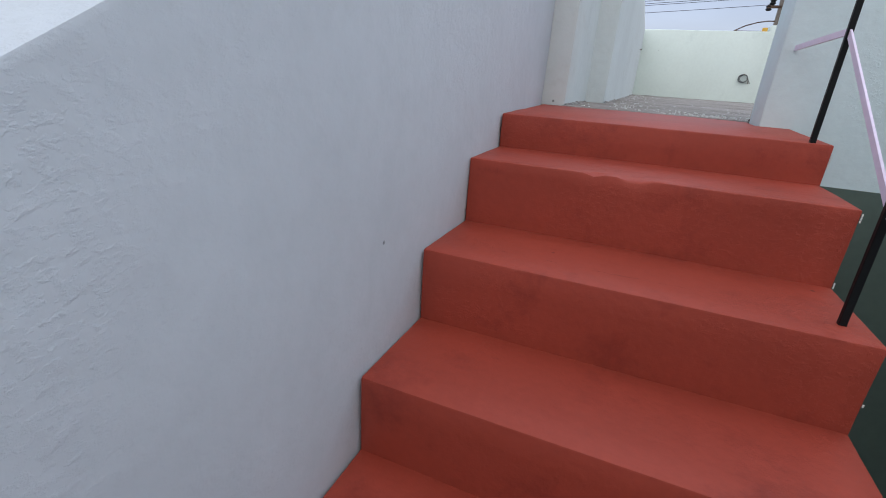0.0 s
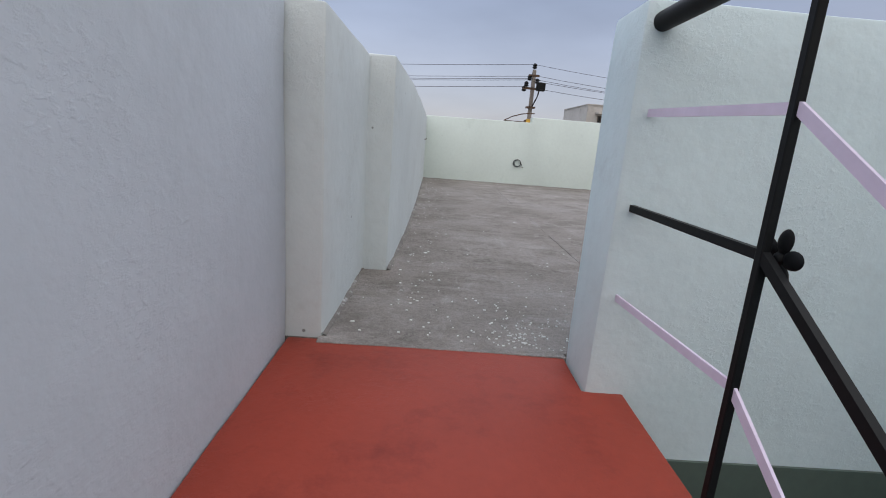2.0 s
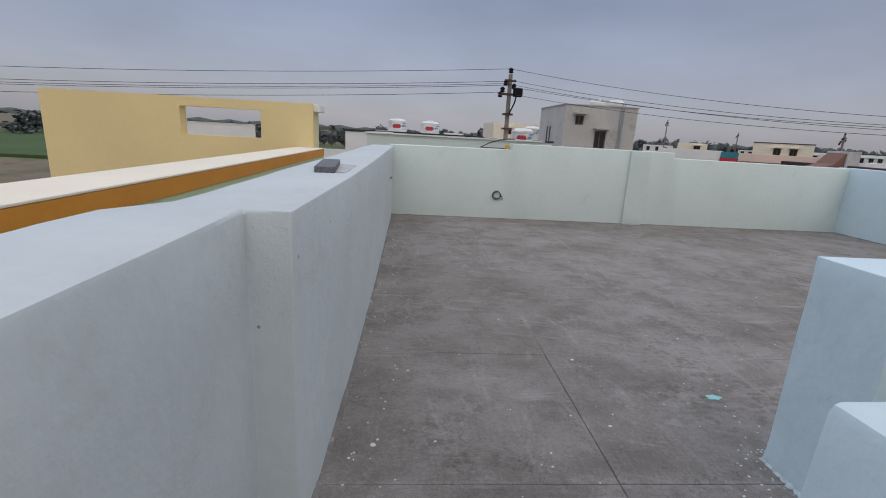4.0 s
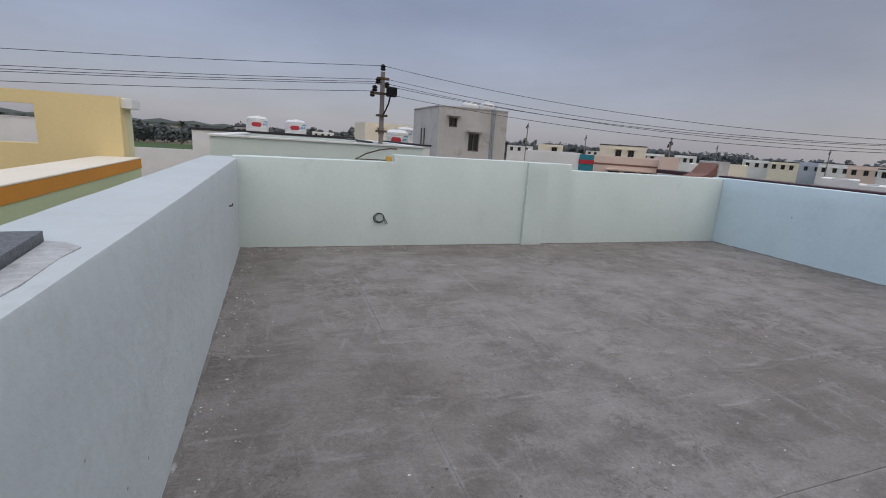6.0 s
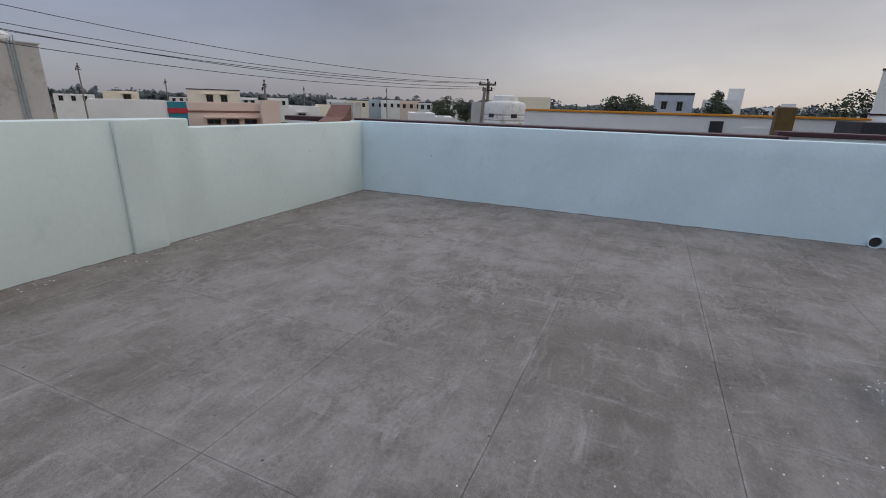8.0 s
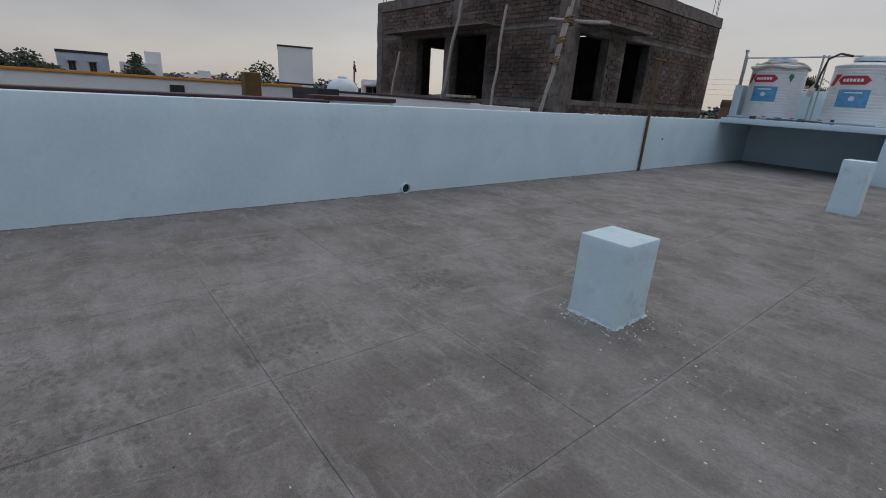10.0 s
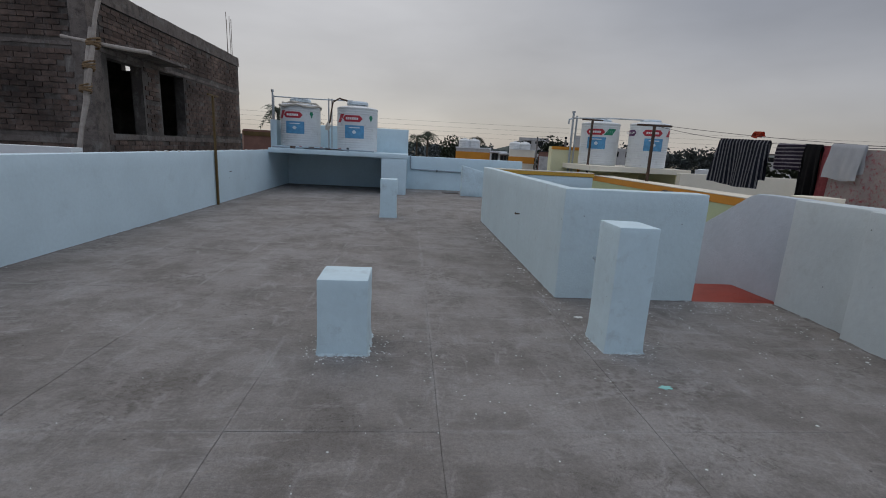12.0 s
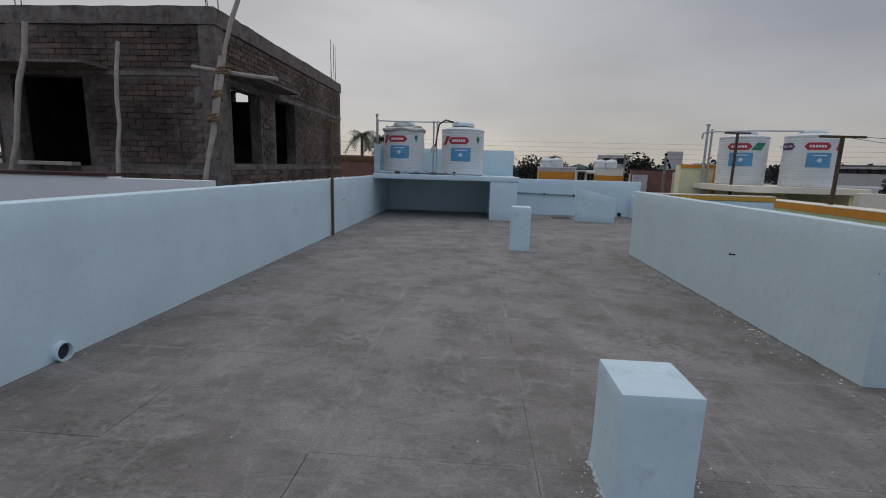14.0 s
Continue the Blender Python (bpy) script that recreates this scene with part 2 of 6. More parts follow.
def screed(name):
    """Hand-floated cement: cloudy tone, pale trowel scuffs, dark damp speckle in drifts, chalky panel edges."""
    m = bpy.data.materials.new(name)
    m.use_nodes = True
    t = m.node_tree
    b = t.nodes["Principled BSDF"]
    b.inputs["Roughness"].default_value, b.inputs["Specular IOR Level"].default_value = 0.88, 0.35
    geo, gen, info = (t.nodes.new(k) for k in ("ShaderNodeNewGeometry", "ShaderNodeTexCoord", "ShaderNodeObjectInfo"))

    def noisy(scale, detail, rough, lo, hi, stretch=None, turn=0.0, bend=0.0, a=0.0, z=1.0):
        n = t.nodes.new("ShaderNodeTexNoise")
        n.inputs["Scale"].default_value, n.inputs["Detail"].default_value = scale, detail
        n.inputs["Roughness"].default_value, n.inputs["Distortion"].default_value = rough, bend
        src = geo.outputs["Position"]
        if stretch:
            mp = t.nodes.new("ShaderNodeMapping")
            mp.inputs["Scale"].default_value, mp.inputs["Rotation"].default_value = stretch, (0, 0, turn)
            t.links.new(src, mp.inputs[0])
            src = mp.outputs[0]
        t.links.new(src, n.inputs["Vector"])
        r = t.nodes.new("ShaderNodeMapRange")
        for k, v in ((1, lo), (2, hi), (3, a), (4, z)):
            r.inputs[k].default_value = v
        t.links.new(n.outputs[0], r.inputs[0])
        return r.outputs[0]

    def blend(f, a, c, kind="MIX"):
        n = t.nodes.new("ShaderNodeMix")
        n.data_type, n.blend_type = "RGBA", kind
        for sock, v in ((n.inputs[0], f), (n.inputs[6], a), (n.inputs[7], c)):
            if isinstance(v, tuple):
                sock.default_value = (*v, 1)
            elif isinstance(v, float):
                sock.default_value = v
            else:
                t.links.new(v, sock)
        return n.outputs[2]

    def calc(op, a, c, clamp=False):
        n = t.nodes.new("ShaderNodeMath")
        n.operation, n.use_clamp = op, clamp
        for k, v in enumerate((a, c)):
            if isinstance(v, float):
                n.inputs[k].default_value = v
            else:
                t.links.new(v, n.inputs[k])
        return n.outputs[0]

    out = blend(noisy(0.75, 6, 0.6, 0.34, 0.66), (0.212, 0.192, 0.176), (0.300, 0.282, 0.270))
    out = blend(noisy(2.8, 9, 0.72, 0.44, 0.64, a=0.0, z=0.72), out, (0.140, 0.126, 0.113))
    out = blend(noisy(1.0, 9, 0.74, 0.54, 0.74, (2.0, 6.5, 3), 0.5, 1.1, 0.0, 0.85), out, (0.365, 0.350, 0.338))
    out = blend(noisy(1.0, 9, 0.74, 0.55, 0.76, (7.5, 2.4, 3), -0.4, 1.3, 0.0, 0.80), out, (0.365, 0.350, 0.338))
    # chalky cement along the scored edges
    sep = t.nodes.new("ShaderNodeSeparateXYZ")
    t.links.new(gen.outputs["Generated"], sep.inputs[0])
    ed = [calc("SUBTRACT", 0.5, calc("ABSOLUTE", calc("SUBTRACT", sep.outputs[k], 0.5), 0.0)) for k in (0, 1)]
    rim = t.nodes.new("ShaderNodeMapRange")
    rim.interpolation_type = "SMOOTHSTEP"
    rim.inputs[1].default_value, rim.inputs[2].default_value, rim.inputs[3].default_value, rim.inputs[4].default_value = 0.002, 0.024, 1.0, 0.0
    t.links.new(calc("MINIMUM", ed[0], ed[1]), rim.inputs[0])
    out = blend(calc("MULTIPLY", rim.outputs[0], noisy(1.9, 6, 0.7, 0.46, 0.66, a=0.0, z=0.72), True), out, (0.36, 0.348, 0.338))
    # fine gouges left by the float, in patches
    ridge = calc("ABSOLUTE", noisy(9.0, 7, 0.66, 0.0, 1.0, bend=0.8, a=-0.5, z=0.5), 0.0)
    cut = t.nodes.new("ShaderNodeMapRange")
    cut.inputs[1].default_value, cut.inputs[2].default_value, cut.inputs[3].default_value, cut.inputs[4].default_value = 0.002, 0.014, 1.0, 0.0
    t.links.new(ridge, cut.inputs[0])
    gouge = calc("MULTIPLY", cut.outputs[0], noisy(1.7, 5, 0.65, 0.50, 0.62, a=0.0, z=0.75), True)
    out = blend(gouge, out, (0.092, 0.082, 0.074))
    # dark speckle in drifts
    vo = t.nodes.new("ShaderNodeTexVoronoi")
    vo.inputs["Scale"].default_value, vo.inputs["Randomness"].default_value = 21.0, 1.0
    mv = t.nodes.new("ShaderNodeMapping")
    mv.inputs["Scale"].default_value = (1.0, 1.35, 1.0)
    t.links.new(geo.outputs["Position"], mv.inputs[0])
    t.links.new(mv.outputs[0], vo.inputs["Vector"])
    sp = t.nodes.new("ShaderNodeMapRange")
    sp.inputs[1].default_value, sp.inputs[2].default_value, sp.inputs[3].default_value, sp.inputs[4].default_value = 0.24, 0.52, 1.0, 0.0
    t.links.new(calc("ADD", vo.outputs["Distance"], noisy(13, 5, 0.7, 0.3, 0.7, a=-0.26, z=0.30)), sp.inputs[0])
    drift = noisy(0.85, 7, 0.70, 0.50, 0.64, a=0.0, z=0.52)
    out = blend(calc("MULTIPLY", sp.outputs[0], drift), out, (0.098, 0.086, 0.072))
    # grain and the odd black pit
    out = blend(1.0, out, noisy(60, 6, 0.75, 0.3, 0.7, a=0.80, z=1.20), "MULTIPLY")
    out = blend(1.0, out, noisy(240, 3, 0.6, 0.3, 0.7, a=0.86, z=1.14), "MULTIPLY")
    pit = t.nodes.new("ShaderNodeTexVoronoi")
    pit.inputs["Scale"].default_value = 6.0
    t.links.new(geo.outputs["Position"], pit.inputs["Vector"])
    pr = t.nodes.new("ShaderNodeMapRange")
    pr.inputs[1].default_value, pr.inputs[2].default_value, pr.inputs[3].default_value = 0.022, 0.045, 0.35
    t.links.new(pit.outputs["Distance"], pr.inputs[0])
    out = blend(1.0, out, pr.outputs[0], "MULTIPLY")
    tone = t.nodes.new("ShaderNodeMapRange")
    tone.inputs[3].default_value, tone.inputs[4].default_value = 0.975, 1.025
    t.links.new(info.outputs["Random"], tone.inputs[0])
    out = blend(1.0, out, tone.outputs[0], "MULTIPLY")
    t.links.new(out, b.inputs["Base Color"])
    bp = t.nodes.new("ShaderNodeBump")
    bp.inputs["Strength"].default_value, bp.inputs["Distance"].default_value = 1.0, 0.007
    t.links.new(calc("ADD", noisy(26, 7, 0.7, 0.2, 0.8), noisy(1.0, 8, 0.7, 0.4, 0.7, (3.0, 9.0, 3.0), 0.5, 1.0)), bp.inputs["Height"])
    t.links.new(bp.outputs[0], b.inputs["Normal"])
    return m


SCREED = screed("cement_screed")
JOINT = material("joint_grout", (0.15, 0.138, 0.128), 0.95, 0.2, 0.3, 40, tint=(0.36, 0.345, 0.33), tint_at=0.46)
FILLET = material("grimy_cement_line", (0.17, 0.16, 0.15), 0.95, 0.25, 0.15, 60, 0.6, 0.003, tint=(0.52, 0.55, 0.55), tint_at=0.55)
FLAKE = material("paint_flakes", (0.66, 0.68, 0.66), 0.9, 0.1, 0.3, 40)
CRACK = material("dark_crack", (0.05, 0.014, 0.010), 0.9, 0.1, 0.3, 40)
DUST = material("cement_dust", (0.44, 0.455, 0.46), 0.95, 0.15, 0.08, 50, 0.5, 0.002, tint=(0.33, 0.33, 0.325), tint_at=0.5)
FLAKE_AQUA = material("pale_aqua_droppings", (0.50, 0.60, 0.63), 0.9, 0.15, 0.06, 50, 0.7, 0.003, tint=(0.24, 0.24, 0.23), tint_at=0.52)
FLAKE_TEAL = material("teal_paint_spill", (0.25, 0.55, 0.52), 0.6, 0.1, 0.3, 40)
DADO = material("dark_green_dado", (0.085, 0.118, 0.102), 0.42, 0.12, 0.5, 30)
BLACK = material("black_enamel", (0.006, 0.007, 0.008), 0.5, 0.2, 0.2, 60, 0.2, 0.001, spec=0.16)
PRIMER = material("lavender_primer", (0.60, 0.53, 0.66), 0.55, 0.06, 0.2, 40, 0.2, 0.001)
PVC = material("grey_pvc", (0.30, 0.36, 0.40), 0.45, 0.06, 0.3, 40, 0.1, 0.001)
PVC_DARK = material("dark_pipe", (0.06, 0.07, 0.08), 0.5, 0.1, 0.3, 40, 0.1, 0.001)
GALV = material("galvanised_pipe", (0.45, 0.48, 0.50), 0.4, 0.12, 0.2, 30, 0.2, 0.001, metal=0.6)
RUST = material("rusted_iron", (0.075, 0.045, 0.03), 0.8, 0.3, 0.15, 40, 0.5, 0.002)
MUSTARD = material("mustard_paint_pole", (0.11, 0.068, 0.02), 0.6, 0.25, 0.2, 40, 0.3, 0.001)
MUSTARD_COPE = material("mustard_coping_paint", (0.62, 0.36, 0.06), 0.7, 0.08, 0.5, 26)
BRASS = material("brass_fitting", (0.35, 0.25, 0.10), 0.35, 0.15, 0.2, 40, 0.1, 0.001, metal=0.7)
TANK = material("white_tank_plastic", (0.66, 0.68, 0.68), 0.42, 0.06, 0.3, 20, 0.3, 0.003, tint=(0.46, 0.46, 0.44), tint_at=0.58)
TANK_OLD = material("weathered_tank_plastic", (0.62, 0.62, 0.60), 0.6, 0.08, 0.3, 14, 0.3, 0.003, tint=(0.22, 0.21, 0.20), tint_at=0.56)
LID = material("translucent_lid_plastic", (0.62, 0.70, 0.74), 0.35, 0.06, 0.3, 20)
LBL_RED = material("red_label", (0.42, 0.035, 0.05), 0.5, 0.06, 0.3, 30, 0)
LBL_BLUE = material("blue_label", (0.10, 0.30, 0.50), 0.5, 0.2, 0.10, 30, 0)
LBL_GREEN = material("green_label", (0.02, 0.22, 0.12), 0.5, 0.05, 0.3, 30, 0)
LBL_WHITE = material("white_print", (0.78, 0.78, 0.78), 0.5, 0.04, 0.3, 30, 0)
LBL_PURPLE = material("purple_label", (0.12, 0.04, 0.12), 0.5, 0.05, 0.3, 30, 0)
CLOTH_SACK = material("dirty_sackcloth", (0.52, 0.48, 0.42), 0.95, 0.15, 0.1, 60, 0.8, 0.004)
GRANITE = material("grey_granite", (0.105, 0.112, 0.122), 0.6, 0.35, 0.012, 130, 0.2, 0.001, tint=(0.27, 0.28, 0.29), tint_at=0.56)
YELLOW = material("yellow_wall_paint", (0.78, 0.63, 0.33), 0.75, 0.04, 1.0, 26, 0.4, 0.003)
YELLOW_PALE = material("pale_yellow_paint", (0.70, 0.66, 0.42), 0.75, 0.05, 0.8, 26, 0.4, 0.003)
CREAM = material("cream_paint", (0.76, 0.70, 0.58), 0.75, 0.05, 0.8, 26, 0.4, 0.003)
ORANGE = material("orange_band_paint", (0.62, 0.255, 0.03), 0.7, 0.07, 0.6, 26, 0.3, 0.002)
LIME = material("pale_green_paint", (0.50, 0.56, 0.34), 0.75, 0.05, 0.8, 26, 0.4, 0.003)
LIME_BRIGHT = material("lime_wall_paint", (0.26, 0.36, 0.06), 0.75, 0.06, 0.8, 26)
WHITE = material("white_wall_paint", (0.72, 0.73, 0.73), 0.75, 0.06, 1.2, 20, 0.4, 0.003, tint=(0.55, 0.55, 0.54), tint_at=0.62)
GREYW = material("grey_cement_render", (0.47, 0.46, 0.45), 0.9, 0.10, 1.6, 8, 0.5, 0.006, tint=(0.30, 0.29, 0.28), tint_at=0.55)
PINK = material("peach_wall_paint", (0.68, 0.54, 0.47), 0.8, 0.05, 1.5, 10)
MAROON = material("maroon_coping_paint", (0.048, 0.016, 0.021), 0.5, 0.15, 0.4, 30)
DARK = material("dark_coping", (0.03, 0.03, 0.035), 0.7, 0.2, 0.4, 30)
BROWN = material("brown_cladding", (0.20, 0.10, 0.075), 0.7, 0.15, 0.4, 20)
TEAL = material("teal_trim", (0.02, 0.20, 0.26), 0.6, 0.1, 0.4, 20)
BLUEW = material("blue_house_paint", (0.42, 0.47, 0.54), 0.8, 0.08, 1.0, 10)
GLASS_DARK = material("dark_window_glass", (0.02, 0.022, 0.025), 0.2, 0.2, 0.5, 10, 0)
BRICK = material("burnt_brick", (0.118, 0.080, 0.064), 0.95, 0.22, 0.12, 40, 0.8, 0.006, tint=(0.078, 0.064, 0.058), tint_at=0.52, island="object", scuff=((0.045, 0.040, 0.037), (0.17, 0.15, 0.135)), cloud=0.5)
BRICK_ISLE = material("burnt_brick_far", (0.118, 0.080, 0.064), 0.95, 0.22, 0.12, 40, 0.8, 0.006, tint=(0.078, 0.064, 0.058), tint_at=0.52, island="island", scuff=((0.045, 0.040, 0.037), (0.17, 0.15, 0.135)), cloud=0.5)
MORTAR = material("dark_mortar", (0.105, 0.09, 0.08), 0.95, 0.2, 0.6, 30, 0.6, 0.005, tint=(0.26, 0.24, 0.225), tint_at=0.60, scuff=((0.05, 0.045, 0.04), (0.24, 0.225, 0.21)), cloud=0.5)
CONC = material("raw_concrete", (0.15, 0.128, 0.115), 0.92, 0.16, 0.5, 16, 0.7, 0.006, tint=(0.08, 0.07, 0.064), tint_at=0.50)
BEAM = material("stained_brown_concrete", (0.165, 0.138, 0.122), 0.95, 0.2, 0.35, 20, 0.8, 0.008, tint=(0.075, 0.06, 0.053), tint_at=0.50, scuff=((0.055, 0.05, 0.046), (0.25, 0.24, 0.225)))
TIMBER = material("weathered_timber", (0.38, 0.33, 0.29), 0.9, 0.18, 0.12, 30, 0.8, 0.005)
ROPE = material("coir_rope", (0.20, 0.13, 0.07), 0.95, 0.2, 0.05, 90, 0.8, 0.004)
WIRE = material("overhead_wire", (0.03, 0.03, 0.04), 0.6, 0.1, 0.5, 10, 0)
POLE_CON = material("pole_concrete", (0.20, 0.18, 0.165), 0.9, 0.15, 0.3, 20)
EARTH = material("dry_ground", (0.16, 0.13, 0.09), 0.98, 0.2, 8.0, 1.5, 0.5, 0.05, tint=(0.05, 0.075, 0.025), tint_at=0.5)
GRASS = material("green_field", (0.045, 0.085, 0.022), 0.98, 0.2, 6.0, 2.0, 0.5, 0.05)
LEAF = material("dull_leaves", (0.055, 0.068, 0.045), 0.9, 0.25, 1.5, 3, 0, island="island")
# distance haze put into the colour: leaves paler and bluer than LEAF
LEAF_HAZED = material("haze_tinted_far_leaves", (0.10, 0.118, 0.122), 0.95, 0.2, 4.0, 1, 0, island="island")
BARK = material("bark", (0.10, 0.08, 0.06), 0.95, 0.2, 0.3, 12)
# hill colour with the far haze mixed in
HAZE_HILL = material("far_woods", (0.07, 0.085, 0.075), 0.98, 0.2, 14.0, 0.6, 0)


# ---- mesh helpers ----
def bmb():
    return bmesh.new()


def add_box(bm, x0, x1, y0, y1, z0, z1, bevel=0.0, seg=2):
    r = bmesh.ops.create_cube(bm, size=1.0, matrix=Matrix.Translation(((x0 + x1) / 2, (y0 + y1) / 2, (z0 + z1) / 2)) @ Matrix.Diagonal((x1 - x0, y1 - y0, z1 - z0, 1)))
    if bevel:
        es = list({e for v in r["verts"] for e in v.link_edges})
        bmesh.ops.bevel(bm, geom=es, offset=bevel, segments=seg, profile=0.5, affect="EDGES")
    return bm


def add_prism(bm, poly, axis, a, b):
    """A polygon given in the two other axes, extruded from a to b along the axis."""
    def at(p, v):
        return {"x": (v, p[0], p[1]), "y": (p[0], v, p[1]), "z": (p[0], p[1], v)}[axis]
    va = [bm.verts.new(at(p, a)) for p in poly]
    vb = [bm.verts.new(at(p, b)) for p in poly]
    n = len(poly)
    fs = [bm.faces.new(va), bm.faces.new(vb[::-1])] + [bm.faces.new((va[i], vb[i], vb[(i + 1) % n], va[(i + 1) % n])) for i in range(n)]
    bmesh.ops.recalc_face_normals(bm, faces=fs)
    return bm


def add_rod(bm, p0, p1, r0, r1=None, n=10):
    r1 = r0 if r1 is None else r1
    p0, p1 = Vector(p0), Vector(p1)
    d = p1 - p0
    m = Matrix.Translation((p0 + p1) / 2) @ d.to_track_quat("Z", "Y").to_matrix().to_4x4()
    bmesh.ops.create_cone(bm, cap_ends=True, segments=n, radius1=r0, radius2=r1, depth=d.length, matrix=m)
    return bm


def add_tube(bm, pts, r, n=8, wobble=0.0):
    """A tube swept along points, with closed ends."""
    pts = [Vector(p) for p in pts]
    rings, up = [], None
    for i, p in enumerate(pts):
        d = (pts[min(i + 1, len(pts) - 1)] - pts[max(i - 1, 0)]).normalized()
        if up is None:
            up = d.orthogonal().normalized()
        up = (up - d * up.dot(d)).normalized()
        side = d.cross(up)
        rr = (r[i] if isinstance(r, (list, tuple)) else r) * (1 + wobble * noise.noise(p * 7))
        rings.append([bm.verts.new(p + rr * (math.cos(2 * math.pi * k / n) * up + math.sin(2 * math.pi * k / n) * side)) for k in range(n)])
    for a, b in zip(rings, rings[1:]):
        for k in range(n):
            bm.faces.new((a[k], a[(k + 1) % n], b[(k + 1) % n], b[k]))
    bm.faces.new(rings[0][::-1]), bm.faces.new(rings[-1])
    return bm


def add_lathe(bm, profile, cx, cy, n=40):
    rings = [[bm.verts.new((cx + r * math.cos(2 * math.pi * k / n), cy + r * math.sin(2 * math.pi * k / n), z)) for k in range(n)] for r, z in profile]
    for a, b in zip(rings, rings[1:]):
        for k in range(n):
            bm.faces.new((a[k], a[(k + 1) % n], b[(k + 1) % n], b[k]))
    bm.faces.new(rings[0][::-1]), bm.faces.new(rings[-1])
    return bm


def arc(c, r, a0, a1, n, plane="xz"):
    out = []
    for i in range(n + 1):
        a = radians(a0 + (a1 - a0) * i / n)
        u, v = r * math.cos(a), r * math.sin(a)
        out.append((c[0] + u, c[1], c[2] + v) if plane == "xz" else (c[0], c[1] + u, c[2] + v) if plane == "yz" else (c[0] + u, c[1] + v, c[2]))
    return out


def where(ob):
    p = Vector((0, 0, 0))
    while ob:
        p, ob = p + ob.location, ob.parent
    return p


def mesh_of(name, bm, mat, smooth=False):
    me = bpy.data.meshes.new(name)
    bm.to_mesh(me)
    bm.free()
    me.materials.append(mat)
    if smooth:
        me.polygons.foreach_set("use_smooth", [True] * len(me.polygons))
        me.set_sharp_from_angle(angle=radians(38))
    return me


def part(name, bm, mat, parent=None, label="", smooth=False):
    """Links a bmesh, given in world places, as one mesh under a thing or a part."""
    if parent is not None:
        bmesh.ops.translate(bm, verts=bm.verts, vec=-where(parent))
    ob = new(name, mesh_of(name, bm, mat, smooth))
    if parent is not None:
        ob.parent = parent
    return tagged(ob, label)


def thing(name, at, label, category, group="", kind=""):
    ob = new(name)
    ob.location = at
    ob.empty_display_size = 0.1
    return tagged(ob, label, category, group, kind)


def solid(name, bm, mat, label, category, group="", kind="", smooth=False):
    """A thing that is one mesh, with its origin at its base."""
    lo = Vector((min(v.co.x for v in bm.verts), min(v.co.y for v in bm.verts), min(v.co.z for v in bm.verts)))
    hi = Vector((max(v.co.x for v in bm.verts), max(v.co.y for v in bm.verts), lo.z))
    c = (lo + hi) / 2
    bmesh.ops.translate(bm, verts=bm.verts, vec=-c)
    ob = new(name, mesh_of(name, bm, mat, smooth))
    ob.location = c
    return tagged(ob, label, category, group, kind)


def roughen(bm, size=0.14, amp=0.004, keep_low=None):
    """Hand-trowelled plaster: finer faces, slightly uneven."""
    for _ in range(7):
        long = [e for e in bm.edges if e.calc_length() > size * 1.6]
        if not long:
            break
        bmesh.ops.subdivide_edges(bm, edges=long, cuts=1, use_grid_fill=True)
    bmesh.ops.triangulate(bm, faces=[f for f in bm.faces if len(f.verts) > 4])
    bm.normal_update()
    for v in bm.verts:
        k = noise.noise(v.co * 2.3) + 0.6 * noise.noise(v.co * 7.1)
        v.co += v.normal * amp * k
    return bm


def plaster_wall(name, bm, mat, label, kind="structure", bevel=0.012, amp=0.004, size=0.14, parent=None):
    bmesh.ops.bevel(bm, geom=[e for e in bm.edges if e.is_manifold and e.calc_face_angle(0) > 0.5], offset=bevel, segments=2, profile=0.5, affect="EDGES")
    roughen(bm, size, amp)
    if parent is not None:
        return part(name, bm, mat, parent, label, smooth=True)
    return solid(name, bm, mat, label, "wall", kind=kind, smooth=True)


# ---- the terrace ----
WX, EX, NY, SY = -0.06, 6.43, 8.15, -7.6
TOP = 0.94
GROUND = -3.6

floor = thing("floor", (3.0, 0.0, -0.12), "grey cement screed terrace floor in scored panels", "floor", kind="structure")
bm = bmb()
add_box(bm, -0.30, 6.6, 2.252, 8.3, -0.14, -0.006)
add_box(bm, 1.70, 6.6, -1.90, 2.236, -0.14, -0.0035)
add_box(bm, -0.30, 6.6, -7.8, -1.90, -0.14, -0.0035)
part("slab", bm, JOINT, floor)


def west_wall():
    bm = add_prism(bmb(), [(-0.46, 2.255), (-0.190, 2.255), (-0.190, 2.988), (-0.078, 2.988), (-0.056, 3.9), (-0.056, 5.3), (-0.078, NY + 0.22), (-0.385, NY + 0.22), (-0.385, 3.05), (-0.46, 2.9)], "z", -0.6, 0.915)
    plaster_wall("wall_west", bm, AQUA_ROUGH, "pale aqua plastered parapet wall stepping out in two pilasters", amp=0.004)
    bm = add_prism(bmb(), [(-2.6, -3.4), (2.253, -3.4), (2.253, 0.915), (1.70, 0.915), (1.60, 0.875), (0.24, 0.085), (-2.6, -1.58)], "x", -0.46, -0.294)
    plaster_wall("wall_stair", bm, STAIR_WALL, "rough whitewashed stair wall with a sloping top, toned bluer and darker for shade", amp=0.006)


def straight_wall(name, box, label, amp=0.003):
    plaster_wall(name, add_box(bmb(), *box), AQUA, label, amp=amp, size=0.2)


west_wall()
straight_wall("wall_east", (EX, EX + 0.16, SY - 0.2, NY + 0.2, -0.5, TOP), "pale aqua plastered parapet wall")
straight_wall("wall_south", (-0.30, EX, SY - 0.2, SY, -0.5, TOP), "pale aqua plastered parapet wall")
straight_wall("wall_southwest", (-0.30, -0.06, SY, -1.95, -0.5, 0.60), "pale aqua plastered parapet wall")


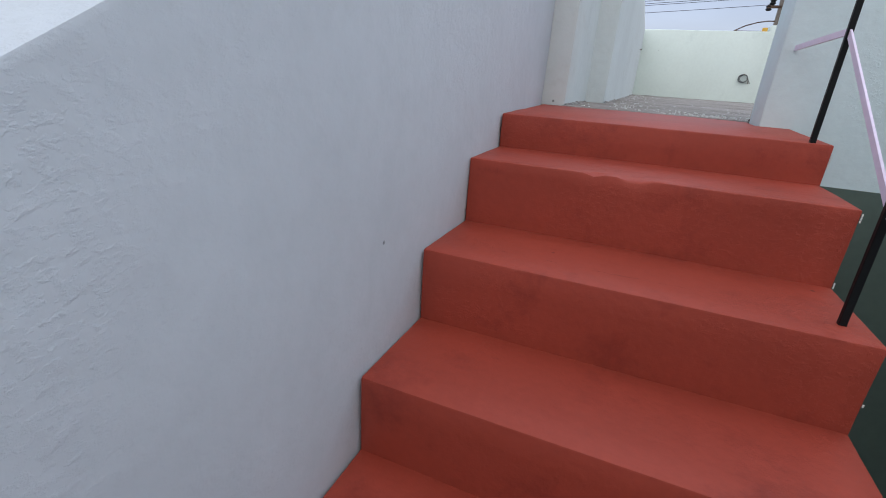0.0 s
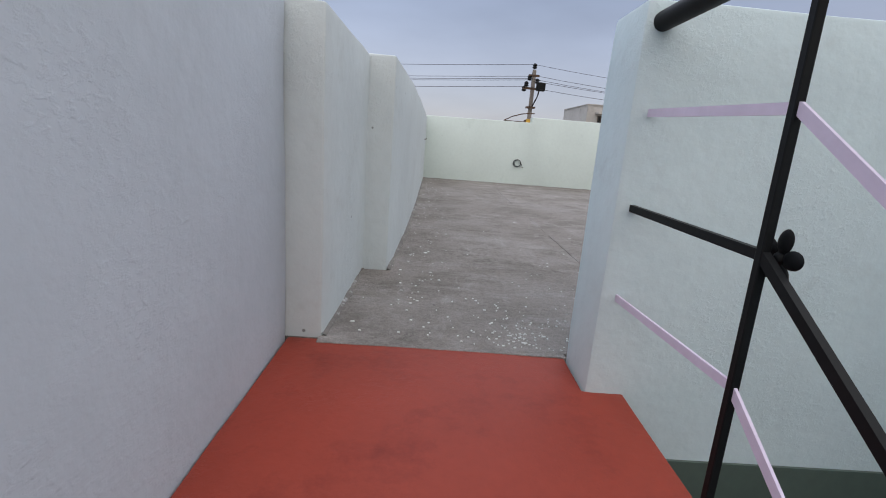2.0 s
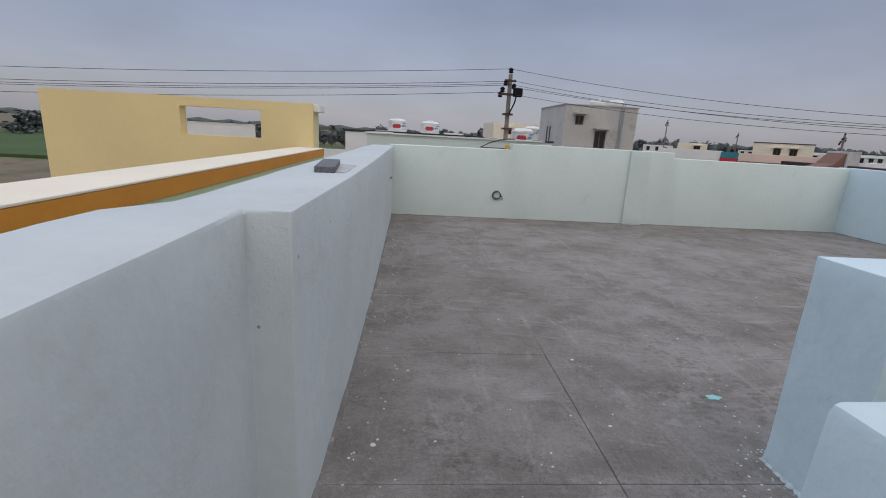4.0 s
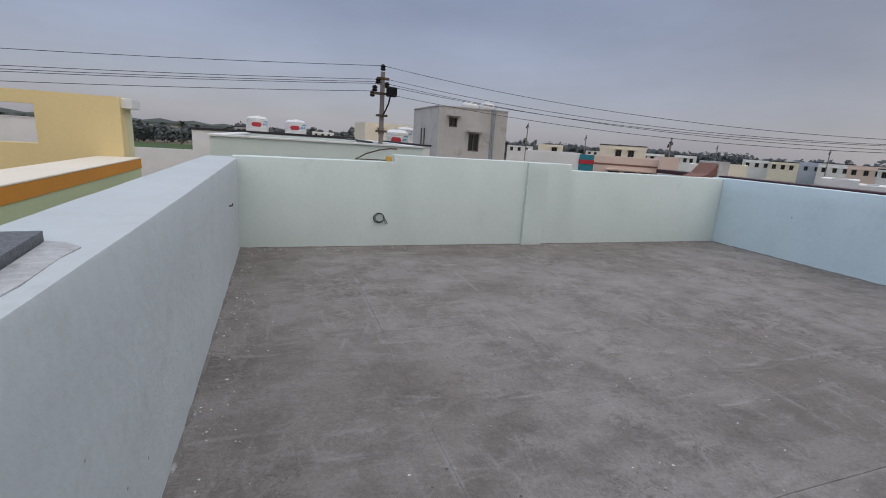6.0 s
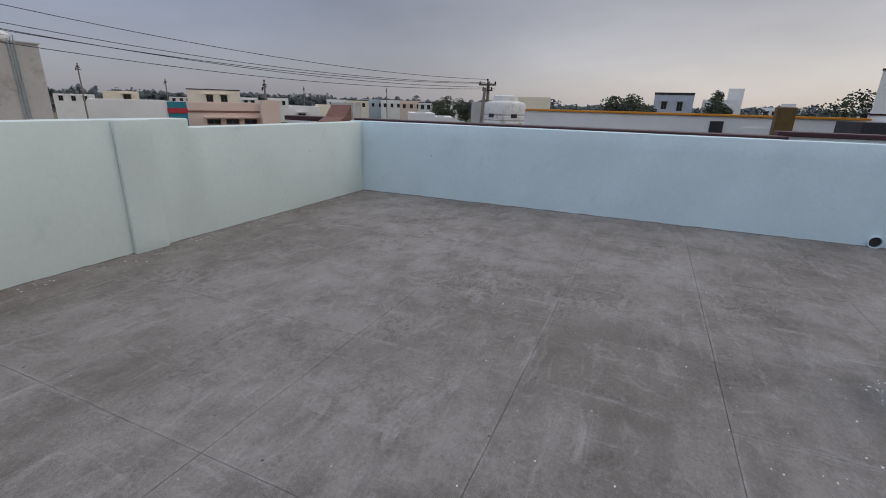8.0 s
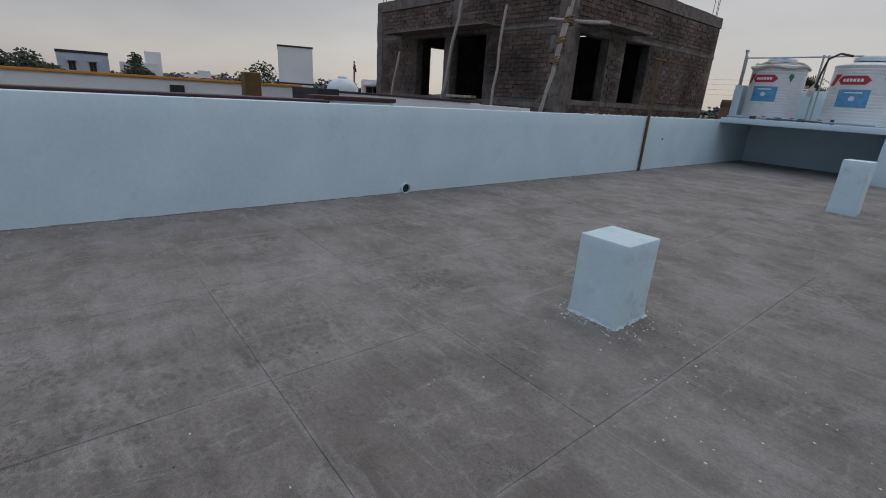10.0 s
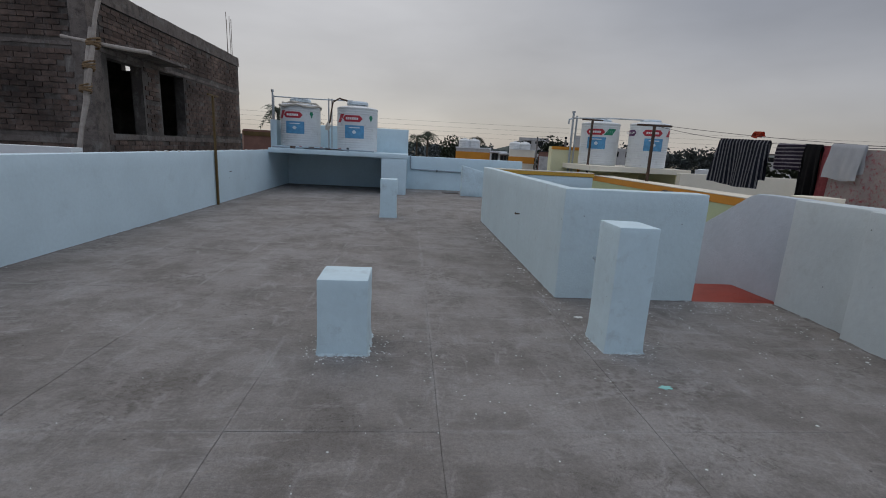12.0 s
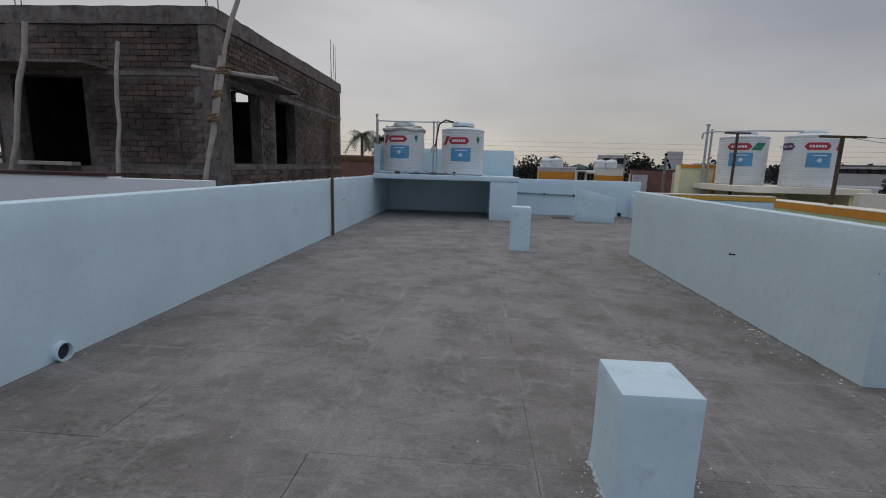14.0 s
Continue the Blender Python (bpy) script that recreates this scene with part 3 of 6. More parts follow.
def north_wall():
    # the middle stretch stands a hand higher
    bm = add_prism(bmb(), [(-0.13, -0.5), (EX, -0.5), (EX, 0.93), (3.81, 0.945), (3.81, 1.02), (1.52, 1.025), (1.52, 0.945), (-0.13, 0.935)], "y", NY, NY + 0.2)
    plaster_wall("wall_north", bm, MINT, "aqua plastered parapet wall with a raised middle, tinted mint for the warm light", amp=0.003, size=0.2)
    bm = add_box(bmb(), 3.17, 3.45, NY - 0.04, NY - 0.002, -0.01, 1.018)
    plaster_wall("pilaster", bm, MINT, "shallow plastered pilaster on the parapet", bevel=0.008, amp=0.002)


north_wall()

def cement_fillet(p0, p1, out, seed, size=0.010):
    """The ragged line of cement left where a parapet meets the floor."""
    p0, p1, out = Vector(p0), Vector(p1), Vector(out)
    bm, n, prev = bmb(), int((p1 - p0).length / 0.045), None
    for i in range(n + 1):
        p = p0.lerp(p1, i / n)
        k = max(0.12, 0.75 + 1.1 * noise.noise(Vector((i * 0.31, seed, 0))) + 0.5 * noise.noise(Vector((i * 1.3, seed, 4))))
        ring = [bm.verts.new(p - out * 0.008 + Vector((0, 0, -0.004))), bm.verts.new(p + out * size * 1.6 * k + Vector((0, 0, -0.004))),
                bm.verts.new(p + out * size * 1.2 * k + Vector((0, 0, 0.003))), bm.verts.new(p - out * 0.008 + Vector((0, 0, size * k)))]
        if prev:
            for j in range(4):
                bm.faces.new((prev[j], prev[(j + 1) % 4], ring[(j + 1) % 4], ring[j]))
        prev = ring
    bmesh.ops.recalc_face_normals(bm, faces=bm.faces)
    return solid("trim", bm, FILLET, "ragged grey cement line at the foot of the parapet", "trim", kind="structure")


cement_fillet((EX, SY, 0), (EX, NY, 0), (-1, 0, 0), 1)
cement_fillet((WX, NY, 0), (EX, NY, 0), (0, -1, 0), 2, 0.008)
cement_fillet((-0.078, 2.99, 0), (-0.056, 3.9, 0), (1, 0, 0), 3, 0.014)
cement_fillet((-0.056, 3.9, 0), (-0.056, 5.3, 0), (1, 0, 0), 7, 0.014)
cement_fillet((-0.056, 5.3, 0), (-0.078, NY, 0), (1, 0, 0), 8, 0.014)
cement_fillet((1.752, -1.90, 0), (1.752, 2.23, 0), (1, 0, 0), 4, 0.012)
cement_fillet((0.535, 2.23, 0), (1.752, 2.23, 0), (0, 1, 0), 5, 0.010)
cement_fillet((-0.190, 2.26, 0), (-0.190, 2.985, 0), (1, 0, 0), 6, 0.012)

# stairwell: parapet round the opening
plaster_wall("wall_stairwell", add_prism(bmb(), [(0.535, 2.042), (1.63, 2.042), (1.63, -1.90), (1.752, -1.90), (1.752, 2.230), (0.535, 2.230)], "z", -3.4, 0.92), AQUA_BOX, "pale aqua parapet wall round the stair head", amp=0.004, size=0.12)
straight_wall("wall_stairwell_south", (-0.30, 1.628, -1.90, -1.78, -3.4, 0.60), "pale aqua wall at the foot of the stairwell")
plaster_wall("wall_stairwell_coping", add_box(bmb(), -0.10, 1.627, -1.90, -1.775, 0.602, 0.835), AQUA, "pale aqua upstand under an ochre coping", amp=0.002)
solid("coping_band", add_box(bmb(), -0.11, 1.627, -1.91, -1.765, 0.837, 0.895, 0.005), MUSTARD_COPE, "mustard painted coping band", "coping", kind="structure")
solid("coping_top", add_box(bmb(), -0.11, 1.627, -1.91, -1.765, 0.896, 0.912, 0.004), CREAM, "cream painted coping top", "coping", kind="structure")
solid("dado", add_box(bmb(), 0.67, 1.626, 2.034, 2.0415, -3.3, -0.19), DADO, "dark green painted dado in the stairwell", "dado", kind="structure")
solid("dado", add_box(bmb(), 1.620, 1.6295, -1.77, 2.03, -3.3, -0.19), DADO, "dark green painted dado in the stairwell", "dado", kind="structure")
solid("floor_below", add_box(bmb(), -0.28, 1.61, -1.82, 2.04, -3.5, -3.3), SCREED, "cement floor at the foot of the stairs", "floor", kind="structure")


# ---- stairs ----
stairs = thing("stairs", (0.18, 0.0, -3.2), "red oxide painted concrete stairs with worn edges", "stairs", kind="structure")
SX0, SX1 = -0.290, 0.637


def step(y0, y1, ztop, zlow, name="step", chips=()):
    bm = bmb()
    add_box(bm, SX0, SX1, y0, y1, zlow, ztop)
    bmesh.ops.bevel(bm, geom=[e for e in bm.edges if e.is_manifold], offset=0.006, segments=2, profile=0.5, affect="EDGES")
    roughen(bm, 0.018 if chips else 0.05, 0.0022)
    for cx, r in chips:
        for v in bm.verts:
            d = (v.co - Vector((cx, y0, ztop))).length
            if d < r:
                v.co += Vector((0, 0.5, -0.6)) * min(r - d, 0.016) * 0.9
    return part(name, bm, RED, stairs, smooth=True)


bm = add_prism(bmb(), [(SX0, 1.590), (SX1, 1.590), (SX1, 2.050), (0.532, 2.050), (0.532, 2.248), (SX0, 2.248)], "z", -0.55, -0.016)
bmesh.ops.bevel(bm, geom=list(bm.edges), offset=0.006, segments=2, profile=0.5, affect="EDGES")
roughen(bm, 0.05, 0.0025)
for v in bm.verts:
    if v.co.z > -0.1:
        v.co.z += 0.013 * max(0.0, v.co.y - 1.59) / 0.658
part("landing", bm, RED, stairs, "red oxide painted landing, flush with the terrace", smooth=True)
step(1.295, 1.600, -0.126, -0.55, chips=((0.06, 0.022), (0.150, 0.030), (0.163, 0.022)))
for k in range(9):
    step(1.002 - 0.288 * k, 1.302 - 0.288 * k, -0.317 - 0.194 * k, -0.79 - 0.194 * k)

# railing along the open side
railing = thing("stair_railing", (0.61, 1.65, -0.04), "black and lavender primed iron stair railing", "railing")
SLOPE = 0.65


def rail_line(z_pier, z_post):
    """From the pier to the head post, then down beside the flight."""
    yb = -1.2
    return [(0.575, 2.050, z_pier), (0.588, 1.616, z_post), (0.588, yb, z_post - SLOPE * (1.616 - yb))]


for y, z0, z1 in ((1.605, -0.040, 0.88), (1.078, -0.335, 0.52), (0.50, -0.75, 0.15), (-0.1, -1.15, -0.25), (-0.7, -1.55, -0.65)):
    bm = add_box(bmb(), 0.581, 0.595, y - 0.007, y + 0.007, z0, z1, 0.002)
    for v in bm.verts:
        v.co.y += 0.026 * (v.co.z - z0)
    part("post", bm, BLACK, railing)


def flat_bar(pts, mat, w=0.017, t=0.005, name="bar"):
    bm = bmb()
    for a, b in zip(pts, pts[1:]):
        a, b = Vector(a), Vector(b)
        d = b - a
        m = Matrix.Translation((a + b) / 2) @ d.to_track_quat("Y", "Z").to_matrix().to_4x4() @ Matrix.Diagonal((t, d.length + 0.004, w, 1))
        bmesh.ops.create_cube(bm, size=1.0, matrix=m)
    return part(name, bm, mat, railing)


flat_bar(rail_line(0.688, 0.672), PRIMER)
flat_bar(rail_line(0.474, 0.470), BLACK, 0.016, 0.012)
flat_bar(rail_line(0.253, 0.262), PRIMER)
part("handrail", add_tube(bmb(), [(0.572, 2.050, 0.875), (0.58, 1.9, 0.88), (0.588, 1.62, 0.885), (0.588, 1.56, 0.86), (0.588, -1.2, 0.86 - SLOPE * 2.76)], 0.021, 14), BLACK, railing, smooth=True)
bm = bmb()
for k in range(5):
    a = 2 * math.pi * k / 5 + 0.5
    m = Matrix.Translation((0.608, 1.612 + 0.026 * math.cos(a), 0.468 + 0.026 * math.sin(a))) @ Matrix.Rotation(a, 4, "X") @ Matrix.Diagonal((0.28, 1.15, 0.85, 1))
    bmesh.ops.create_uvsphere(bm, u_segments=12, v_segments=8, radius=0.0165, matrix=m)
bmesh.ops.create_uvsphere(bm, u_segments=10, v_segments=6, radius=0.011, matrix=Matrix.Translation((0.611, 1.612, 0.468)))
part("rosette", bm, BLACK, railing, "cast black flower rosette", smooth=True)

# hairline cracks behind the step edges and the white paint line down the open side
for y, z, x0, x1, seed in ((1.385, -0.1255, 0.02, 0.60, 1), (1.09, -0.3165, -0.12, 0.50, 2), (1.70, -0.0165, 0.0, 0.50, 3)):
    bm, prev = bmb(), None
    for k in range(31):
        x = x0 + (x1 - x0) * k / 30
        yy = y + 0.012 * noise.noise(Vector((x * 5, seed, 0))) + 0.004 * noise.noise(Vector((x * 31, seed, 3)))
        w = 0.0006 * max(0.0, 0.2 + 1.6 * noise.noise(Vector((x * 9, seed, 7))))
        pair = [bm.verts.new((x, yy - w, z + 0.0015)), bm.verts.new((x, yy + w, z + 0.0015))]
        if prev:
            bm.faces.new((prev[0], pair[0], pair[1], prev[1]))
        prev = pair
    part("crack", bm, CRACK, stairs, "dark hairline crack in the paint")
for y, ztop, zlow in ((1.590, -0.022, -0.128), (1.295, -0.128, -0.319), (1.002, -0.319, -0.512), (0.714, -0.513, -0.706)):
    bm = bmb()
    for k in range(26):
        z = zlow + (ztop - zlow) * (k + 0.5) / 26
        if noise.noise(Vector((y * 9, z * 24, 1))) > -0.2:
            continue
        d = 0.001 + 0.002 * abs(noise.noise(Vector((y, z * 60, 5))))
        add_box(bm, SX1 - 0.0015, SX1 + 0.001, y - 0.0008, y + d, z - 0.003, z + 0.003)
    part("paint_edge", bm, FLAKE, stairs, "ragged white paint along the step's open edge")



# ---- blocks on the terrace: column starters ----
def column_stub(x0, x1, y0, y1, h, label):
    ob = thing("column_stub", ((x0 + x1) / 2, (y0 + y1) / 2, 0), label, "pillar", group="column stubs on the terrace")
    bm = add_box(bmb(), x0, x1, y0, y1, -0.006, h)
    bmesh.ops.bevel(bm, geom=list(bm.edges), offset=0.005, segments=2, profile=0.5, affect="EDGES")
    roughen(bm, 0.05, 0.003)
    cx, cy = (x0 + x1) / 2, (y0 + y1) / 2
    for v in bm.verts:
        k = 1.0 + 0.045 * max(0.0, 1 - v.co.z / 0.10) ** 2
        v.co.x, v.co.y = cx + (v.co.x - cx) * k, cy + (v.co.y - cy) * k
    part("shaft", bm, AQUA_WORN, ob, smooth=True)
    # the ragged skirt of plaster droppings
    bm, n = bmb(), 96
    hw, hd = (x1 - x0) / 2, (y1 - y0) / 2
    low, top = [], []
    for k in range(n):
        a = 2 * math.pi * k / n
        q = 1.03 / max(abs(math.cos(a)) / hw, abs(math.sin(a)) / hd)
        out = q + 0.006 + 0.030 * max(0.0, 0.15 + noise.noise(Vector((9 * math.cos(a) + x0, 9 * math.sin(a), y0))))
        low.append(bm.verts.new((cx + out * math.cos(a), cy + out * math.sin(a), -0.003)))
        top.append(bm.verts.new((cx + q * 0.985 * math.cos(a), cy + q * 0.985 * math.sin(a), 0.014 + 0.008 * noise.noise(Vector((20 * math.cos(a), 20 * math.sin(a), x0))))))
    for k in range(n):
        bm.faces.new((low[k], low[(k + 1) % n], top[(k + 1) % n], top[k]))
    part("plaster_skirt", bm, FLAKE_AQUA, ob, "ragged pale plaster droppings round the foot", smooth=True)
    return ob


column_stub(3.212, 3.492, 3.075, 3.375, 0.445, "low pale aqua plastered concrete column stub")
column_stub(1.53, 1.775, 3.00, 3.29, 0.785, "tall pale aqua plastered concrete column stub")
column_stub(3.20, 3.475, -2.16, -1.87, 0.64, "pale aqua plastered concrete column stub")

# ---- tank stand at the south end ----
stand = thing("tank_stand", (4.8, -6.7, 0.0), "pale aqua plastered concrete tank stand", "tank stand")
plaster_wall("slab", add_box(bmb(), 3.05, EX - 0.002, SY + 0.002, -5.75, 0.89, 1.00), AQUA, "", bevel=0.01, amp=0.002, size=0.25, parent=stand)
plaster_wall("side_wall", add_box(bmb(), 3.08, 3.70, SY + 0.004, -5.765, -0.006, 0.888), AQUA, "", bevel=0.008, amp=0.002, size=0.25, parent=stand)
straight_wall("wall_south_raised", (3.06, EX + 0.16, SY - 0.2, SY + 0.0, TOP + 0.002, 1.66), "pale aqua raised wall behind the water tanks")
straight_wall("wall_east_raised", (EX - 0.001, EX + 0.16, SY + 0.002, -6.55, TOP + 0.002, 1.70), "pale aqua raised wall beside the water tanks")

# sloping baffle wall, drain and outlet near the southwest corner
plaster_wall("baffle_wall", add_prism(bmb(), [(0.74, -0.006), (1.63, -0.006), (1.63, 0.79), (0.74, 0.56)], "y", -6.40, -6.12), AQUA_BLOTCH, "stained aqua plastered baffle wall with a sloping top", kind="", amp=0.003)


# ---- water tanks and their plumbing ----
def curved_patch(cx, cy, r, a0, a1, z0, z1, skew=0.0, n=14, t=0.004, pts=None):
    """A label that follows a tank's round wall; angles in degrees, or a shape given in fractions of its width and height."""
    bm = bmb()
    pts = pts or [(0, 0), (1, 0), (1, 1), (0, 1)]
    def at(u, v, rr):
        a = radians(a0 + (a1 - a0) * u + skew * (v - 0.5))
        return (cx + rr * math.cos(a), cy + rr * math.sin(a), z0 + (z1 - z0) * v)
    def edge_v(u):
        vs = []
        for (u0, v0), (u1, v1) in zip(pts, pts[1:] + pts[:1]):
            if abs(u1 - u0) > 1e-6 and min(u0, u1) - 1e-6 <= u <= max(u0, u1) + 1e-6:
                vs.append(v0 + (v1 - v0) * (u - u0) / (u1 - u0))
        return (min(vs), max(vs)) if vs else (0, 1)
    prev = None
    for i in range(n + 1):
        u = i / n
        lo, hi = edge_v(u)
        quad = [bm.verts.new(at(u, lo, r + t)), bm.verts.new(at(u, hi + 1e-4, r + t)), bm.verts.new(at(u, hi + 1e-4, r - 0.01)), bm.verts.new(at(u, lo, r - 0.01))]
        if prev:
            for k in range(4):
                bm.faces.new((prev[k], quad[k], quad[(k + 1) % 4], prev[(k + 1) % 4]))
        else:
            bm.faces.new(quad[::-1])
        prev = quad
    bm.faces.new(prev)
    bmesh.ops.recalc_face_normals(bm, faces=bm.faces)
    return bm


HEX = [(0, 0.5), (0.14, 0), (0.86, 0), (1, 0.5), (0.86, 1), (0.14, 1)]


def water_tank(cx, cy, z, r, h, face, label, sack=False, spin=0.0, iso=False):
    """A ribbed plastic roof tank; face: the direction, in degrees, that its labels look to."""
    tank = thing("water_tank", (cx, cy, z), label, "water tank", group="white roof tanks")
    prof = [(r * 0.97, z), (r, z + 0.02)]
    z1 = z + h * (0.86 if spin else 0.90)
    ribs = 17
    for i in range(ribs):
        a = z + 0.03 + (z1 - z - 0.05) * i / ribs
        d = (z1 - z - 0.05) / ribs
        plain = 0.60 < (i + 0.5) / ribs < 0.86
        k = r if plain else r * 0.985
        prof += [(k, a), (r, a + d * 0.25), (r, a + d * 0.7), (k, a + d * 0.95)]
    prof += [(r * 1.01, z1), (r * 1.01, z1 + 0.03), (r * 0.95, z1 + 0.05), (r * 0.60, z1 + h * 0.075), (r * 0.52, z1 + h * 0.08)]
    body = part("body", add_lathe(bmb(), prof, cx, cy, 48), TANK, tank, smooth=True)
    part("lid", add_lathe(bmb(), [(r * 0.50, z + h * 0.955), (r * 0.53, z + h * 0.965), (r * 0.53, z + h * 1.005), (r * 0.48, z + h * 1.03), (r * 0.1, z + h * 1.04)], cx, cy, 28), LID, tank, "pale blue plastic lid", smooth=True)
    zl = z + h * (0.60 if spin else 0.67)
    zb = z + h * (0.27 if spin else 0.36)
    hl = h * 0.13
    red = part("red_label", curved_patch(cx, cy, r, face - 38, face + 20, zl, zl + hl, pts=HEX), LBL_RED, body, "red hexagonal label with white print")
    for k in range(6):
        part("print", curved_patch(cx, cy, r + 0.003, face - 27 + 6 * k, face - 22.6 + 6 * k, zl + hl * 0.33, zl + hl * 0.67, n=2), LBL_WHITE, body)
    blue = part("blue_label", curved_patch(cx, cy, r, face - 30, face + 24, zb, zb + h * 0.26), LBL_BLUE, body, "faded blue label with pale print")
    part("print", curved_patch(cx, cy, r + 0.003, face - 9, face + 3, zb + h * 0.09, zb + h * 0.16, pts=[(0, 0.5), (0.3, 0), (0.7, 0), (1, 0.5), (0.7, 1), (0.3, 1)]), LID, body)
    part("print", curved_patch(cx, cy, r + 0.003, face - 18, face + 12, zb + h * 0.205, zb + h * 0.222), LBL_WHITE, body)
    if iso:
        part("purple_label", curved_patch(cx, cy, r, face - 104, face - 58, zl, zl + hl, pts=HEX), LBL_PURPLE, body, "dark purple hexagonal label")
        curve = bpy.data.curves.new("print", "FONT")
        curve.body, curve.size, curve.align_x, curve.align_y, curve.extrude = "ISO 9001 : 2015", hl * 0.42, "CENTER", "CENTER", 0.001
        ob = new("print", curve)
        a = radians(face - 81)
        ob.parent = body
        ob.matrix_basis = Matrix.Translation(Vector((math.cos(a) * (r + 0.012), math.sin(a) * (r + 0.012), zl + hl / 2 - z))) @ pose(0, 0, 0, 90, 0, math.degrees(a) + 90)
        curve.materials.append(LBL_WHITE)
        part("sash", curved_patch(cx, cy, r, face + 42, face + 66, zl, zl + hl * 1.1, skew=14), LBL_RED, body)
    elif spin:
        part("sash", curved_patch(cx, cy, r, face - 54, face - 40, zl - 0.02, zl + hl * 1.15, skew=14), LBL_RED, body, "slanting red label")
        part("tree_print", curved_patch(cx, cy, r, face + 40, face + 52, zl + hl * 0.1, zl + hl * 1.1, pts=[(0, 0.6), (0.25, 0.4), (0.45, 0), (0.6, 0), (0.75, 0.4), (1, 0.6), (0.8, 1), (0.2, 1)]), LBL_GREEN, body)
    else:
        part("sash", curved_patch(cx, cy, r, face + 24, face + 50, zl, zl + hl * 1.1, skew=14), LBL_GREEN, body, "slanting green label")
    if sack:
        bm = bmb()
        for k, zz in enumerate((z + h * 0.86, z + h * 0.92)):
            ring = [(cx + (r * (1.03 - 0.16 * k)) * math.cos(a), cy + (r * (1.03 - 0.16 * k)) * math.sin(a), zz + 0.02 * math.sin(5 * a + k)) for a in [2 * math.pi * i / 40 for i in range(41)]]
            add_tube(bm, ring, 0.028, 8, 0.5)
        part("sacking", bm, CLOTH_SACK, tank, "dirty sackcloth tied round the rim", smooth=True)
    return tank


water_tank(5.86, -6.72, 1.062, 0.50, 1.15, 88, "white ribbed plastic water tank tied with sackcloth", sack=True, spin=1)
water_tank(4.40, -6.72, 1.002, 0.52, 1.22, 90, "white ribbed plastic water tank", spin=1)
plaster_wall("tank_plinth", add_box(bmb(), 5.30, 6.42, -7.30, -6.16, 1.001, 1.06), AQUA, "thin plaster plinth under the water tank", kind="", bevel=0.006, amp=0.001)

pipes = thing("tank_plumbing", (6.62, -6.75, 1.0), "grey overhead pipe frame feeding the water tanks", "pipe")
part("riser", add_tube(bmb(), [(6.50, -6.5, 1.70), (6.50, -6.5, 2.38)], 0.022, 10), GALV, pipes)
part("riser", add_tube(bmb(), [(6.50, -6.58, 1.70), (6.50, -6.58, 2.30)], 0.020, 10), GALV, pipes)
part("cap", add_rod(bmb(), (6.50, -6.5, 2.37), (6.50, -6.5, 2.42), 0.035), GALV, pipes)
part("crossbar", add_tube(bmb(), [(6.50, -6.5, 2.26), (5.8, -6.48, 2.25), (5.06, -6.46, 2.25), (4.5, -6.5, 2.26)], 0.016, 8), GALV, pipes)
part("riser", add_tube(bmb(), [(5.10, -6.46, 1.02), (5.10, -6.46, 2.28)], 0.018, 10), GALV, pipes)
part("riser", add_tube(bmb(), [(5.02, -6.46, 1.02), (5.02, -6.46, 2.28)], 0.014, 10), GALV, pipes)
part("hose", add_tube(bmb(), [(4.62, -6.35, 2.24), (4.80, -6.25, 2.28), (4.95, -6.2, 2.18), (4.99, -6.18, 1.95), (5.02, -6.17, 1.70), (5.08, -6.2, 1.58)], 0.020, 8, 0.2), RUST, pipes, "frayed brown hose", smooth=True)
part("rag", add_tube(bmb(), [(5.05, -6.2, 1.72), (5.07, -6.19, 1.60), (5.1, -6.2, 1.50)], [0.03, 0.06, 0.045], 8, 0.4), CLOTH_SACK, pipes, "grey rag", smooth=True)

manifold = thing("tank_manifold", (5.4, -6.0, 1.0), "grey plastic outlet pipes lying on the stand", "pipe")
part("pipe", add_tube(bmb(), [(6.40, -6.0, 1.03), (5.4, -5.98, 1.03), (4.55, -5.95, 1.03)], 0.018, 8), PVC, manifold, smooth=True)
part("pipe", add_tube(bmb(), [(5.75, -6.1, 1.025), (5.2, -6.05, 1.03), (4.9, -6.02, 1.03)], 0.016, 8), PVC, manifold, smooth=True)
for x in (5.9, 5.45, 5.05):
    part("valve", add_rod(bmb(), (x - 0.06, -6.0, 1.035), (x + 0.06, -6.0, 1.035), 0.030), RUST if x > 5.2 else PVC_DARK, manifold, "red-handled valve")
for k, (xa, ya, xb, yb) in enumerate(((6.2, -6.12, 5.1, -5.86), (5.6, -5.84, 4.5, -5.90), (5.25, -6.2, 4.95, -5.82), (4.9, -5.9, 3.9, -5.86))):
    part("pipe", add_tube(bmb(), [(xa, ya, 1.022), ((xa + xb) / 2, (ya + yb) / 2, 1.035), (xb, yb, 1.022)], 0.015, 8), (PVC, PVC_DARK, RUST, PVC)[k], manifold, smooth=True)
for x in (5.7, 5.2, 4.75):
    part("handle", add_box(bmb(), x - 0.035, x + 0.035, -5.97, -5.955, 1.06, 1.075, 0.003), LBL_RED, manifold, "red valve handle")
    part("stem", add_rod(bmb(), (x, -5.962, 1.03), (x, -5.962, 1.062), 0.008, n=6), GALV, manifold)
part("elbow", add_rod(bmb(), (4.55, -5.97, 1.0), (4.55, -5.97, 1.09), 0.032), PVC_DARK, manifold)

